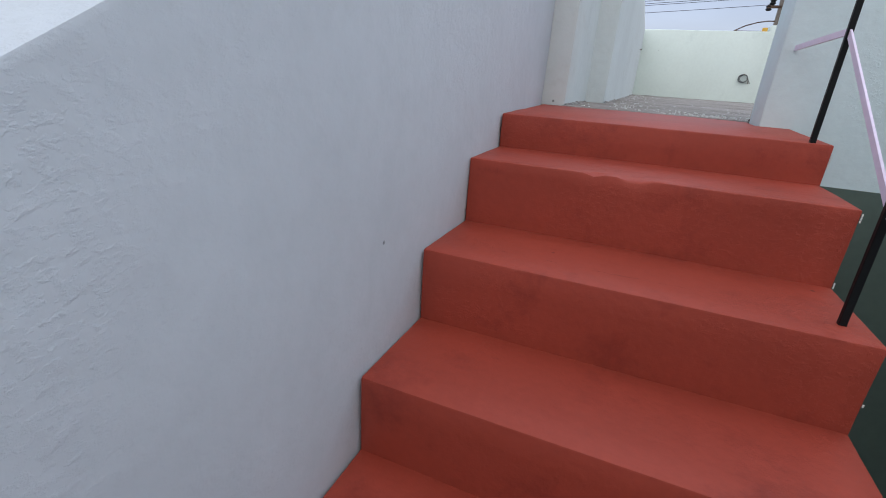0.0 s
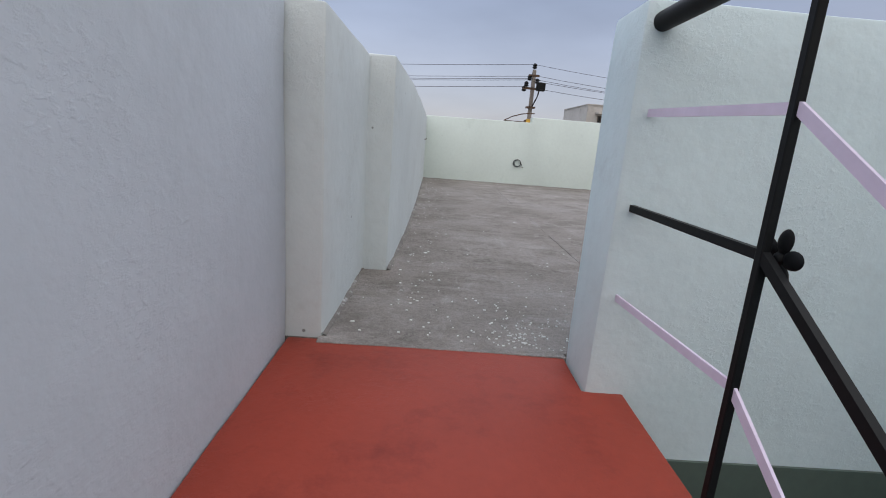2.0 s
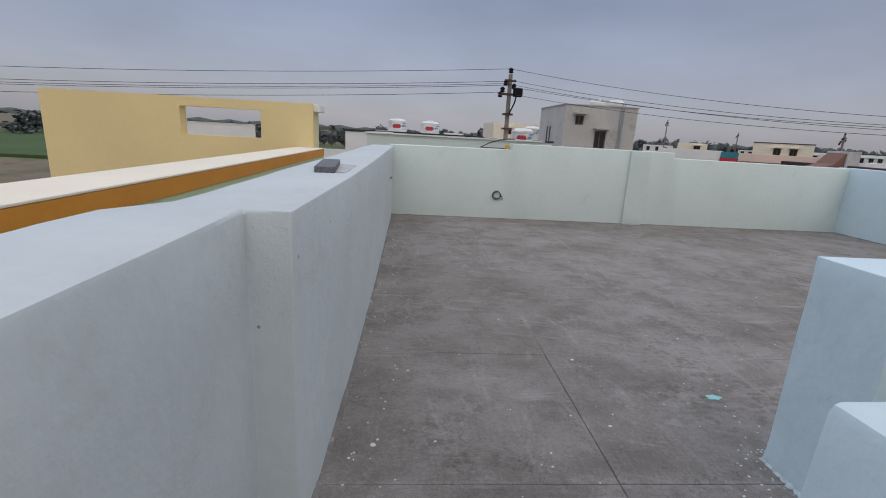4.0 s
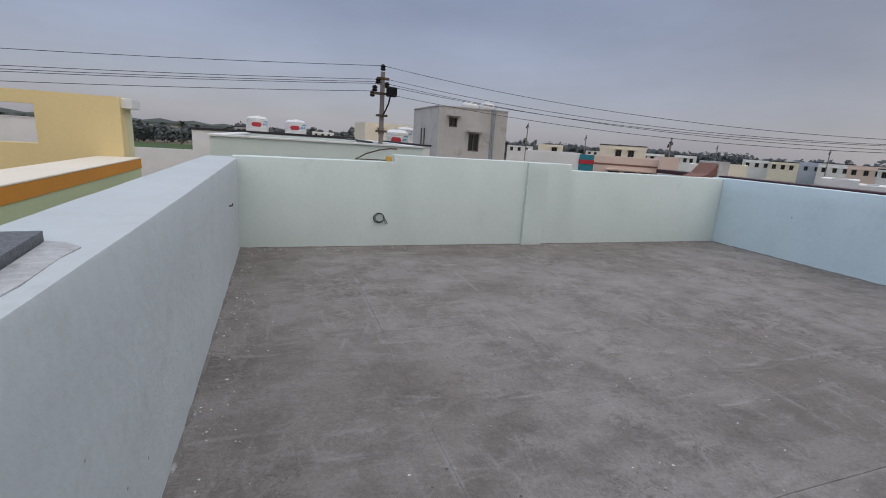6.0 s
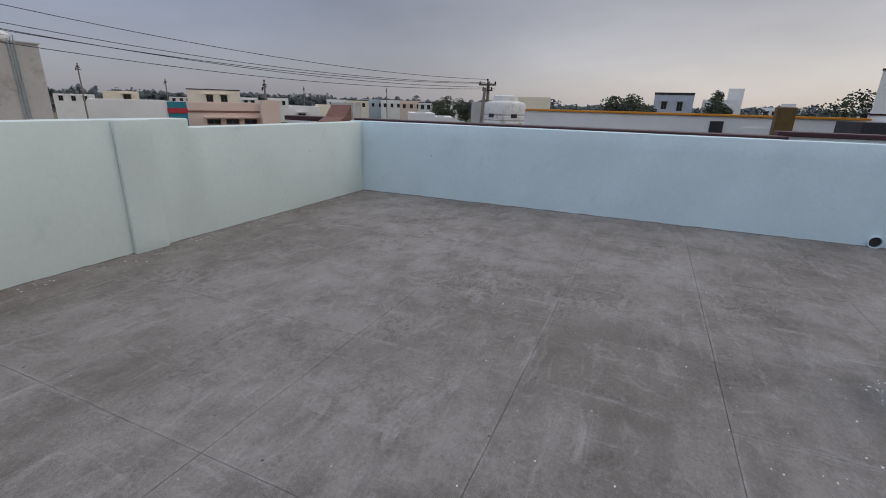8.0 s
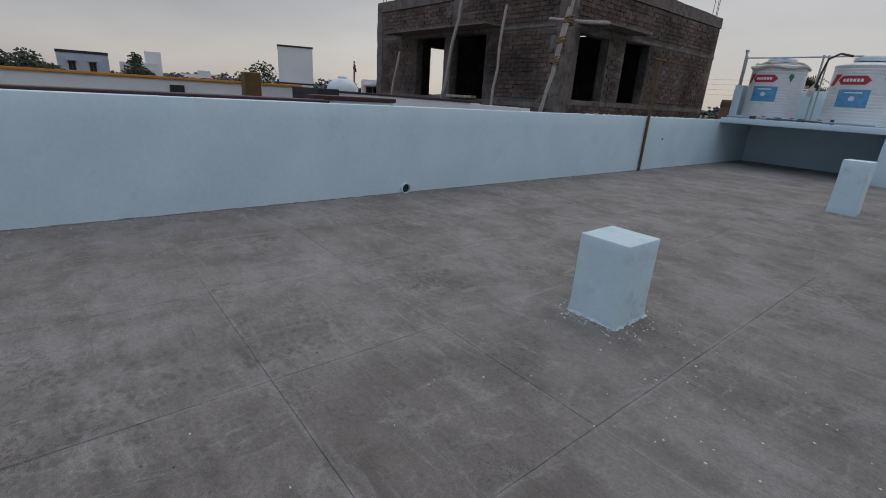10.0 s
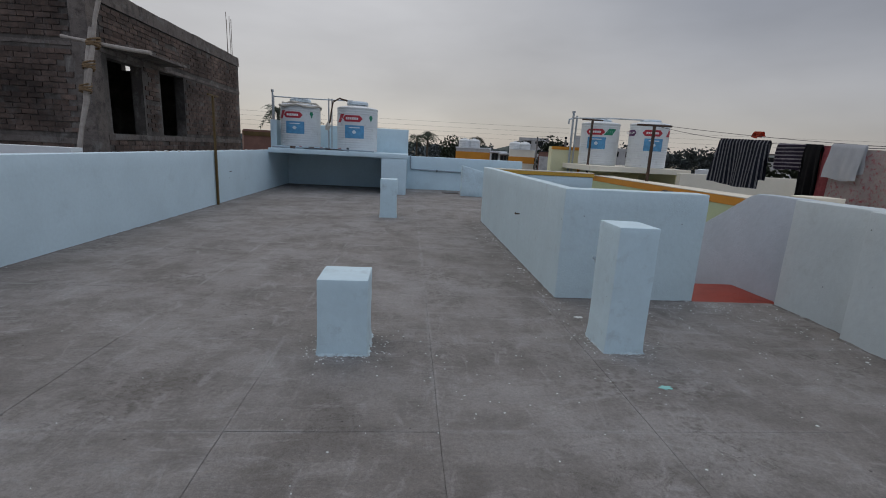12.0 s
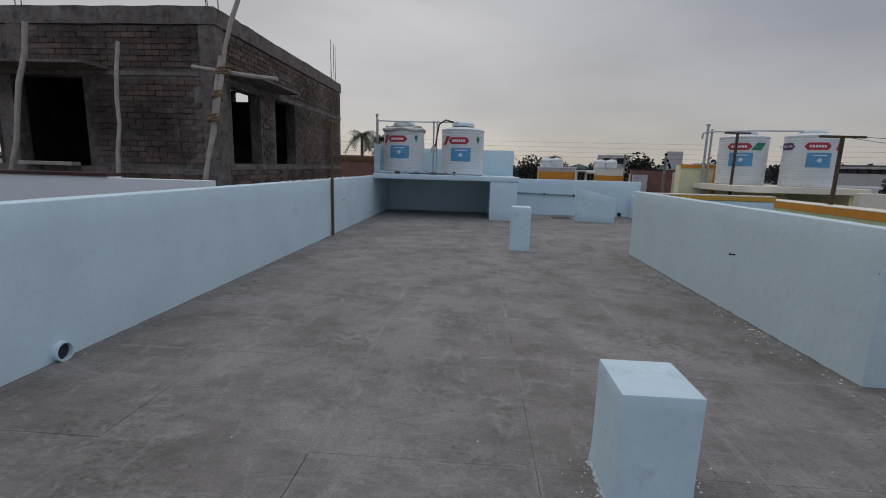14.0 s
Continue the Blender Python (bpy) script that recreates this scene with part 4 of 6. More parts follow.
outlet = thing("drain_pipe", (2.2, SY, 0.56), "grey overflow pipe clipped along the parapet", "pipe")
part("pipe", add_tube(bmb(), [(2.98, SY + 0.03, 0.98), (2.97, SY + 0.03, 0.60), (2.93, SY + 0.03, 0.57), (1.46, SY + 0.03, 0.54)], 0.020, 8), PVC, outlet, smooth=True)
part("cap", add_rod(bmb(), (1.46, SY + 0.03, 0.54), (1.40, SY + 0.03, 0.54), 0.026), PVC_DARK, outlet)
part("bracket", add_box(bmb(), 2.19, 2.22, SY - 0.002, SY + 0.06, 0.52, 0.585), PVC_DARK, outlet)
grate = thing("floor_drain", (1.85, -6.85, 0.0), "grey slotted floor drain with a cement rim", "drain")
part("rim", add_box(bmb(), 1.62, 2.08, -7.05, -6.62, -0.004, 0.014, 0.006), CONC, grate)
for k in range(6):
    part("slat", add_box(bmb(), 1.67 + k * 0.065, 1.70 + k * 0.065, -7.0, -6.67, 0.012, 0.022), PVC_DARK, grate)


def rain_outlet(x, y, z, r, axis, label, mat=PVC):
    ob = thing("rain_outlet", (x, y, z), label, "pipe")
    d = Vector(axis) * 0.03
    bm = bmb()
    n = 20
    q = Vector(axis).to_track_quat("Z", "Y")
    rings = []
    for rr, off in ((r, -0.02), (r, 0.035), (r * 0.84, 0.035), (r * 0.84, -0.06)):
        rings.append([bm.verts.new(Vector((x, y, z)) + q @ Vector((rr * math.cos(2 * math.pi * k / n), rr * math.sin(2 * math.pi * k / n), off))) for k in range(n)])
    for a, b in zip(rings, rings[1:]):
        for k in range(n):
            bm.faces.new((a[k], a[(k + 1) % n], b[(k + 1) % n], b[k]))
    part("collar", bm, mat, ob, smooth=True)
    # a solid dark disc stands in for the shade down the open pipe
    bm = bmb()
    c = Vector((x, y, z)) + Vector(axis) * 0.006
    add_rod(bm, c - Vector(axis) * 0.002, c + Vector(axis) * 0.002, r * 0.83)
    part("bore", bm, DARK, ob, "dark disc standing in for the shade inside the pipe")
    return ob


rain_outlet(EX, 2.48, 0.055, 0.06, (-1, 0, 0), "pale blue pipe drain outlet at the foot of the parapet", AQUA)
rain_outlet(0.2, SY, 0.07, 0.05, (0, 1, 0), "dark pipe drain outlet at the foot of the parapet", PVC_DARK)
coil = thing("cable_coil", (1.357, NY - 0.02, 0.27), "small coil of black cable hanging from the parapet", "cable")
for k, (r, dx, dz) in enumerate(((0.056, 0, 0), (0.050, 0.006, 0.003), (0.060, -0.006, 0.002))):
    part("loop", add_tube(bmb(), [(1.357 + dx + r * math.cos(a), NY - 0.012 - 0.008 * k, 0.325 + dz + r * 0.92 * math.sin(a)) for a in [2 * math.pi * i / 24 for i in range(25)]], 0.0045, 6, 0.3), PVC_DARK, coil)
part("tail", add_tube(bmb(), [(1.40, NY - 0.02, 0.345), (1.425, NY - 0.03, 0.31), (1.45, NY - 0.03, 0.262)], 0.004, 5), BLACK, coil)
part("tail", add_tube(bmb(), [(1.40, NY - 0.02, 0.34), (1.415, NY - 0.03, 0.30), (1.43, NY - 0.03, 0.258)], 0.004, 5), RUST, coil)
part("nail", add_rod(bmb(), (1.357, NY + 0.02, 0.378), (1.357, NY - 0.045, 0.384), 0.005, n=6), RUST, coil)

# an iron post with a T head leans against the east parapet
pole = thing("clothes_pole", (EX - 0.03, -2.63, 0.0), "mustard painted iron clothes pole against the parapet", "pole")
part("shaft", add_box(bmb(), EX - 0.045, EX - 0.010, -2.65, -2.61, -0.004, 1.86, 0.003), MUSTARD, pole)
part("head", add_box(bmb(), EX - 0.045, EX - 0.010, -2.83, -2.43, 1.86, 1.885, 0.003), MUSTARD, pole)

tap = thing("pipe_stub", (1.51, 2.42, 0.0), "grey plastic riser pipe with an elbow beside the wall", "pipe")
part("riser", add_tube(bmb(), [(1.50, 2.42, -0.005), (1.50, 2.42, 0.34), (1.50, 2.40, 0.375), (1.50, 2.36, 0.385)], 0.013, 10), PVC, tap, smooth=True)
part("elbow", add_tube(bmb(), [(1.50, 2.425, 0.30), (1.50, 2.42, 0.355), (1.50, 2.39, 0.385), (1.50, 2.35, 0.388)], 0.017, 10), PVC, tap, smooth=True)
for (x, y, z), d in (((1.757, 0.79, 0.51), (0.05, 0.01, 0.0)), ((-0.070, 7.2, 0.58), (0.025, 0, 0.005)), ((EX, -3.3, 0.55), (-0.03, 0, 0))):
    nail = thing("wall_hook", (x, y, z), "small rusty iron hook in the parapet", "hook")
    part("peg", add_tube(bmb(), [(x - d[0] * 0.3, y, z), (x + d[0], y + d[1], z + d[2]), (x + d[0], y + 0.03, z + 0.015)], 0.006, 6), RUST, nail)

slab = solid("granite_offcut", add_prism(bmb(), [(-0.226, 3.935), (-0.140, 3.945), (-0.200, 4.47), (-0.288, 4.46)], "z", 0.913, 0.942), GRANITE, "grey granite offcut lying on the parapet", "stone slab")

solid("dust_patch", add_prism(bmb(), [(-0.139, 3.955), (-0.105, 3.97), (-0.098, 4.12), (-0.108, 4.30), (-0.104, 4.40), (-0.15, 4.45), (-0.196, 4.468)], "z", 0.912, 0.9185), DUST, "thin crust of cement dust beside the granite offcut", "dust")

rng = random.Random(21)
cr_v, cr_f = [], []
for _ in range(170):
    x, y, r = EX + rng.uniform(0.01, 0.15), rng.uniform(-6.4, -0.9), rng.uniform(0.004, 0.016)
    b = len(cr_v)
    cr_v += [(x + r * rng.uniform(0.6, 1.2) * dx, y + 1.6 * r * rng.uniform(0.6, 1.2) * dy, TOP - 0.003 + (r * rng.uniform(0.7, 1.2) if up else 0)) for up in (0, 1) for dx, dy in ((-1, -1), (1, -1), (1, 1), (-1, 1))]
    cr_f += [(b + 4, b + 5, b + 6, b + 7)] + [(b + k, b + (k + 1) % 4, b + 4 + (k + 1) % 4, b + 4 + k) for k in range(4)]
me = bpy.data.meshes.new("plaster_crumbs")
me.from_pydata(cr_v, [], cr_f)
me.materials.append(FLAKE)
tagged(new("plaster_crumbs", me), "white plaster crumbs along the parapet top", "plaster crumbs", kind="stuff")

rod = thing("bent_rod", (1.35, NY + 0.1, 1.0), "bent iron rod with a yellow cap lying over the parapet", "iron rod")
part("bar", add_tube(bmb(), [(1.10, NY + 0.10, 0.955), (1.22, NY + 0.10, 1.02), (1.36, NY + 0.10, 1.065), (1.48, NY + 0.10, 1.085), (1.56, NY + 0.1, 1.085)], 0.008, 6), RUST, rod)
part("bar", add_tube(bmb(), [(1.10, NY + 0.12, 0.955), (1.35, NY + 0.12, 0.955), (1.5, NY + 0.12, 0.955)], 0.006, 6), RUST, rod)
part("cap", add_box(bmb(), 1.44, 1.50, NY + 0.06, NY + 0.12, 0.948, 1.00, 0.006), MUSTARD_COPE, rod, "yellow plastic cap")

# brown sloping upstand just past the northeast corner
upstand = thing("roof_upstand", (6.5, 8.7, 0.6), "brown-topped cement upstand on the next roof", "wall")
part("body", add_prism(bmb(), [(6.2, 0.3), (6.74, 0.3), (6.74, 1.165), (6.60, 1.16), (6.5, 1.06), (6.42, 0.98), (6.2, 0.90)], "y", 8.42, 8.75), BROWN, upstand)
part("side", add_box(bmb(), 6.58, 6.78, 8.39, 8.77, 0.3, 1.17, 0.006), GREYW, upstand, "grey cement end of the upstand")


# ---- ground and distance ----
bm = bmb()
bmesh.ops.create_grid(bm, x_segments=2, y_segments=2, size=3000)
bmesh.ops.translate(bm, verts=bm.verts, vec=(0, 0, GROUND))
solid("ground", bm, EARTH, "dry earth and scrub ground", "ground", kind="structure")
solid("field", add_box(bmb(), -140, -14, 52, 118, GROUND - 0.1, GROUND + 0.35), GRASS, "green field beyond the houses", "field", kind="structure")
solid("field", add_box(bmb(), 55, 200, 40, 75, GROUND - 0.1, GROUND + 0.4), GRASS, "green field beyond the houses", "field", kind="structure")


def leafy(bm, rng, cx, cy, z0, r, h, count, size):
    """Leaf clumps scattered through an uneven crown."""
    lobes = [(rng.uniform(-0.55, 0.55) * r, rng.uniform(-0.55, 0.55) * r, rng.uniform(0.1, 0.9) * h, rng.uniform(0.35, 0.65)) for _ in range(6)]
    for _ in range(count):
        lx, ly, lz, lr = rng.choice(lobes)
        d = Vector((rng.gauss(0, 1), rng.gauss(0, 1), rng.gauss(0, 1))).normalized() * (rng.random() ** 0.4)
        p = Vector((cx + lx + d.x * r * lr, cy + ly + d.y * r * lr, z0 + lz + d.z * h * lr * 0.6))
        s = size * rng.uniform(0.5, 1.2)
        u = Vector((rng.gauss(0, 1), rng.gauss(0, 1), rng.gauss(0, 0.6))).normalized()
        w = u.orthogonal().normalized()
        vs = [bm.verts.new(p + s * (a * u + b * w)) for a, b in ((-1, -0.3), (0.1, -0.7), (1, 0.1), (0.2, 0.8), (-0.8, 0.4))]
        bm.faces.new(vs)


def polar(az, d, x0=2.0, y0=4.5):
    return x0 + d * math.cos(radians(az)), y0 + d * math.sin(radians(az))


def woods(name, az0, az1, d0, d1, top0, top1, n, size, label, seed):
    """Far woods: many crowns in one mesh, on the ground."""
    rng = random.Random(seed)
    bm = bmb()
    for i in range(n):
        az, d = az0 + (az1 - az0) * (i + rng.random()) / n, rng.uniform(d0, d1)
        x, y = polar(az, d)
        h = rng.uniform(top0, top1) - GROUND
        r = h * rng.uniform(0.35, 0.6)
        leafy(bm, rng, x, y, GROUND + h * 0.15, r, h * 0.75, 230, 0.42 * size * d / 90)
        add_rod(bm, (x, y, GROUND), (x, y, GROUND + h * 0.6), 0.02 * h, 0.008 * h, 5)
    return solid(name, bm, LEAF_HAZED, label, "woods", kind="stuff")


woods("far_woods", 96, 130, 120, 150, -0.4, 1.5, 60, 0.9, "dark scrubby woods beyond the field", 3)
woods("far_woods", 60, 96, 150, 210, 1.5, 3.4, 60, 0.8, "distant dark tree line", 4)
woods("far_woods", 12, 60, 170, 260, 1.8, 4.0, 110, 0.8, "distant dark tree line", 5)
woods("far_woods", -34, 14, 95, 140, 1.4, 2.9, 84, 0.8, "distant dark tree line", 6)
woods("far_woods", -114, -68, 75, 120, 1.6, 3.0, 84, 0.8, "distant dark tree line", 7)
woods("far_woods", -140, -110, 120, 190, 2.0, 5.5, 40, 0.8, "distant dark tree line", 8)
bm = bmb()
rng = random.Random(2)
for k in range(120):
    a = 360.0 * k / 120
    x, y = polar(a, 900)
    h = 9 + 7 * noise.noise(Vector((k * 0.23, 1.7, 0))) + (9 if -140 < ((a + 180) % 360 - 180) < -85 else 0)
    bmesh.ops.create_icosphere(bm, subdivisions=1, radius=1.0, matrix=Matrix.Translation((x, y, GROUND)) @ Matrix.Diagonal((40, 40, max(3, h), 1)))
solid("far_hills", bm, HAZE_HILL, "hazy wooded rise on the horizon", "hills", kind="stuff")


def palm(az, d, top, seed, label="coconut palm with drooping fronds", size=0.62):
    rng = random.Random(seed)
    x, y = polar(az, d)
    tree = thing("palm_tree", (x, y, GROUND), label, "tree", group="palms")
    part("trunk", add_tube(bmb(), [(x, y, GROUND), (x + 0.15, y, GROUND + (top - GROUND) * 0.5), (x + 0.1, y + 0.1, top)], [0.18, 0.13, 0.10], 8), BARK, tree)
    bm = bmb()
    for k in range(26):
        a, up = rng.uniform(0, 2 * math.pi), rng.uniform(-0.2, 0.9)
        L = rng.uniform(1.6, 2.3) * size
        pts = [Vector((x + 0.1 + L * s * math.cos(a), y + 0.1 + L * s * math.sin(a), top + L * (up * s - 0.9 * s * s))) for s in (0, 0.25, 0.5, 0.75, 1.0)]
        for p, q in zip(pts, pts[1:]):
            for side in (-1, 1):
                for j in range(3):
                    b = p.lerp(q, j / 3)
                    e = b + side * Vector((-math.sin(a), math.cos(a), -0.5)) * 0.42 * size + (q - p) * 0.5
                    w = (q - p) * 0.22
                    bm.faces.new([bm.verts.new(v) for v in (b, b + w, e)])
    part("crown", bm, LEAF, tree)


for i, (az, d, top) in enumerate(((-74.6, 34, 3.0), (-72.8, 36, 3.4), (-76.0, 38, 2.7), (-97.2, 55, 2.6), (-91.2, 52, 2.8), (-90.0, 60, 2.6), (101.0, 115, 1.4))):
    palm(az, d, top, 30 + i)


def tree(az, d, top, r, seed, label="leafy tree with an uneven dark crown"):
    rng = random.Random(seed)
    x, y = polar(az, d)
    h = top - GROUND
    ob = thing("tree", (x, y, GROUND), label, "tree", group="trees among the houses")
    trunk = bmb()
    add_tube(trunk, [(x, y, GROUND), (x + 0.05 * h, y, GROUND + h * 0.3), (x, y, GROUND + h * 0.6)], [0.045 * h, 0.03 * h, 0.015 * h], 7)
    for k in range(4):
        a = 1.57 * k + rng.random()
        add_tube(trunk, [(x + 0.04 * h, y, GROUND + h * 0.33), (x + 0.5 * r * math.cos(a), y + 0.5 * r * math.sin(a), GROUND + h * 0.62)], [0.018 * h, 0.006 * h], 5)
    part("trunk", trunk, BARK, ob)
    bm = bmb()
    leafy(bm, rng, x, y, GROUND + h * 0.38, r, h * 0.62, 2200, 0.15)
    part("crown", bm, LEAF, ob)


for i, (az, d, top, r) in enumerate(((-94.0, 46, 2.1, 2.4), (-96.0, 50, 2.2, 2.4), (-101, 52, 2.1, 3.0), (-105.5, 50, 2.3, 2.6), (3.5, 62, 2.6, 2.4), (1.5, 60, 2.4, 2.0), (-6.2, 70, 3.2, 2.0), (-16, 58, 2.6, 2.6), (24.5, 75, 1.9, 2.6), (21.5, 85, 1.9, 2.4), (-130, 26, 1.3, 1.4), (-128, 28, 1.35, 1.5))):
    tree(az, d, top, r, 60 + i)


# ---- houses round about ----
def wall_cells(bm, axis, u0, u1, v0, v1, z0, z1, holes):
    """A wall along x or y from v0 to v1 in thickness, with openings cut through: one closed shell."""
    us = sorted({u0, u1, *[h[0] for h in holes], *[h[1] for h in holes]})
    zs = sorted({z0, z1, *[h[2] for h in holes], *[h[3] for h in holes]})
    made = {}

    def vert(i, k, v):
        if (i, k, v) not in made:
            made[i, k, v] = bm.verts.new((us[i], v, zs[k]) if axis == "x" else (v, us[i], zs[k]))
        return made[i, k, v]

    def full(i, k):
        if not (0 <= i < len(us) - 1 and 0 <= k < len(zs) - 1):
            return False
        m, n = (us[i] + us[i + 1]) / 2, (zs[k] + zs[k + 1]) / 2
        return not any(h[0] < m < h[1] and h[2] < n < h[3] for h in holes)

    fs = []
    for i in range(len(us) - 1):
        for k in range(len(zs) - 1):
            if not full(i, k):
                continue
            for v in (v0, v1):
                fs.append(bm.faces.new([vert(a, c, v) for a, c in ((i, k), (i + 1, k), (i + 1, k + 1), (i, k + 1))]))
            for (di, dk), (p, q) in (((-1, 0), ((i, k), (i, k + 1))), ((1, 0), ((i + 1, k), (i + 1, k + 1))), ((0, -1), ((i, k), (i + 1, k))), ((0, 1), ((i, k + 1), (i + 1, k + 1)))):
                if not full(i + di, k + dk):
                    fs.append(bm.faces.new([vert(*p, v0), vert(*q, v0), vert(*q, v1), vert(*p, v1)]))
    bmesh.ops.recalc_face_normals(bm, faces=fs)
    return bm


def house(x, y, w, dep, top, turn, mat, label, windows=(), cap=None, coping=0.0, band=None, group="", tanks=0, name="house"):
    """A plain rendered block house; windows: (across 0..1, bottom z, width, height) on the side that faces the terrace."""
    hs = thing(name, (x, y, GROUND), label, "house", group)
    hs.rotation_euler = (0, 0, radians(turn))
    H = top - GROUND

    def piece(nm, bm, m, parent=hs, lab=""):
        ob = new(nm, mesh_of(nm, bm, m))
        ob.parent = parent
        return tagged(ob, lab)

    holes = [(-w / 2 + w * u, -w / 2 + w * u + ww, z - GROUND, z - GROUND + hh) for u, z, ww, hh in windows]
    piece("wall", wall_cells(bmb(), "x", -w / 2, w / 2, 0, 0.22, 0, H, holes), mat)
    piece("side_wall", add_box(bmb(), -w / 2, -w / 2 + 0.22, 0.22, dep, 0, H), mat)
    piece("side_wall", add_box(bmb(), w / 2 - 0.22, w / 2, 0.22, dep, 0, H), mat)
    piece("back_wall", add_box(bmb(), -w / 2 + 0.22, w / 2 - 0.22, dep - 0.22, dep, 0, H), mat)
    piece("roof", add_box(bmb(), -w / 2 + 0.2, w / 2 - 0.2, 0.2, dep - 0.2, H - 0.75, H - 0.6), GREYW)
    for a, b, c, d in holes:
        win = piece("window", add_box(bmb(), a, b, 0.12, 0.16, c, d), GLASS_DARK)
        fr = bmb()
        wall_cells(fr, "x", a, b, 0.06, 0.12, c, d, [(a + 0.05, (a + b) / 2 - 0.02, c + 0.05, d - 0.05), ((a + b) / 2 + 0.02, b - 0.05, c + 0.05, d - 0.05)])
        piece("window_frame", fr, CONC, win)
        piece("sunshade", add_box(bmb(), a - 0.12, b + 0.12, -0.35, 0.0, d + 0.06, d + 0.13), mat)
    if coping:
        piece("coping", add_box(bmb(), -w / 2 - 0.04, w / 2 + 0.04, -0.04, 0.26, H, H + coping), cap or DARK)
        piece("coping", add_box(bmb(), -w / 2 - 0.04, -w / 2 + 0.26, 0.26, dep, H, H + coping), cap or DARK)
        piece("coping", add_box(bmb(), w / 2 - 0.26, w / 2 + 0.04, 0.26, dep, H, H + coping), cap or DARK)
    if band:
        piece("band", add_box(bmb(), -w / 2 - 0.02, w / 2 + 0.02, -0.03, -0.002, H - band[0] - band[1], H - band[0]), band[2])
    return hs


def far_house(az, d, wdeg, top, mat, label, **kw):
    x, y = polar(az, d)
    return house(x, y, 2 * d * math.tan(radians(wdeg / 2)), kw.pop("dep", 6.0), top, az - 90 + kw.pop("skew", 0), mat, label, **kw)


def roof_tank(x, y, z, r=0.5, h=1.1, mat=None, label="white plastic water tank on a far roof", stripes=True):
    mat = mat or TANK
    tk = thing("water_tank", (x, y, z), label, "water tank", group="white roof tanks")
    prof = [(r, z)]
    for i in range(6):
        a = z + h * 0.8 * i / 6
        prof += [(r, a + 0.01), (r, a + h * 0.10), (r * 0.97, a + h * 0.12)]
    prof += [(r, z + h * 0.8), (r * 0.7, z + h * 0.92), (r * 0.3, z + h * 0.94), (r * 0.3, z + h), (r * 0.05, z + h)]
    body = part("body", add_lathe(bmb(), prof, x, y, 24), mat, tk, smooth=True)
    if stripes:
        f = math.degrees(math.atan2(4 - y, 2 - x))
        part("label", curved_patch(x, y, r, f - 35, f + 20, z + h * 0.35, z + h * 0.6, n=6, pts=HEX), LBL_RED, body)
        part("label", curved_patch(x, y, r, f + 28, f + 60, z + h * 0.45, z + h * 0.68, n=4, skew=16), LBL_BLUE, body)
    return tk


# north: roofs beyond the parapet
house(1.13, 12.5, 4.0, 7, 1.03, 0, MINT, "white house with a low roof parapet", coping=0.03, cap=WHITE, group="neighbouring houses")
house(3.75, 17.0, 1.9, 6, 1.0, 0, WHITE, "white house with a dark coped parapet", coping=0.05, cap=DARK, group="neighbouring houses")
house(0.2, 26, 7.0, 8, 0.98, 0, WHITE, "white house with a dark coped parapet", coping=0.10, cap=DARK, group="neighbouring houses")
house(-16.3, 39.2, 8.0, 6, 0.95, 24, WHITE, "white house with a dark coped parapet", coping=0.05, cap=WHITE, group="neighbouring houses")
roof_tank(-0.95, 33, 0.95, 0.62, 1.0)
roof_tank(1.2, 33, 0.9, 0.62, 1.0)
roof_tank(5.2, 23.5, 0.65, 0.5, 0.95)
roof_tank(8.0, 33, 1.0, 0.55, 0.95)
grey = house(8.82, 23.5, 3.46, 4.2, 2.72, 0, GREYW, "unpainted grey cement house with two small windows", windows=((0.15, 1.84, 0.40, 0.42), (0.44, 0.80, 0.55, 0.82)), coping=0.04, cap=GREYW, group="neighbouring houses")
pipe = thing("wall_pipes", (7.2, 23.45, 0.5), "grey rainwater pipes on the cement house", "pipe")
for k, px in enumerate((9.72, 9.80, 9.88)):
    part("pipe", add_rod(bmb(), (px, 23.46, -1.0), (px, 23.46, 2.8 + 0.06 * k), 0.018), PVC, pipe)
for py in (25.2, 25.7):
    part("pipe", add_rod(bmb(), (6.96, py, -1.0), (6.96, py, 1.75), 0.03), PVC_DARK, pipe)
roof_tank(9.0, 24.6, 2.1, 0.42, 1.05, stripes=False, label="pale water tank on the grey house")
roof_tank(9.9, 24.6, 2.1, 0.42, 1.10, stripes=False, label="pale water tank on the grey house")
far_house(79.5, 46, 5.4, 2.5, CREAM, "cream two-storey house far off", windows=((0.3, 1.4, 0.6, 0.6), (0.6, 0.6, 0.6, 0.7)), skew=12, group="far houses")
far_house(76.5, 60, 2.6, 2.9, WHITE, "white house far off", group="far houses")
far_house(98.3, 40, 2.4, 0.55, WHITE, "white compound wall house far off", coping=0.12, cap=DARK, group="far houses")
solid("compound_wall", add_box(bmb(), -24, -3.0, 44, 44.3, GROUND - 0.02, -0.75), WHITE, "long whitewashed compound wall", "wall", group="far walls")
far_house(59, 27, 7.0, 0.98, WHITE, "white house with a bare roof parapet", group="neighbouring houses")
far_house(58.6, 60, 3.0, 1.6, CREAM, "cream house far off", windows=((0.55, 0.6, 0.7, 0.7),), group="far houses")
far_house(49.3, 29, 9.6, 0.92, PINK, "peach painted house with a brown band", band=(0.42, 0.10, BROWN), windows=((0.22, -0.25, 0.7, 0.3), (0.42, -0.25, 0.7, 0.3), (0.62, -0.25, 0.7, 0.3)), group="neighbouring houses", skew=8)
far_house(45.2, 28.4, 2.0, 1.12, PINK, "peach stair head on the roof", dep=2.5, group="neighbouring houses", skew=8)
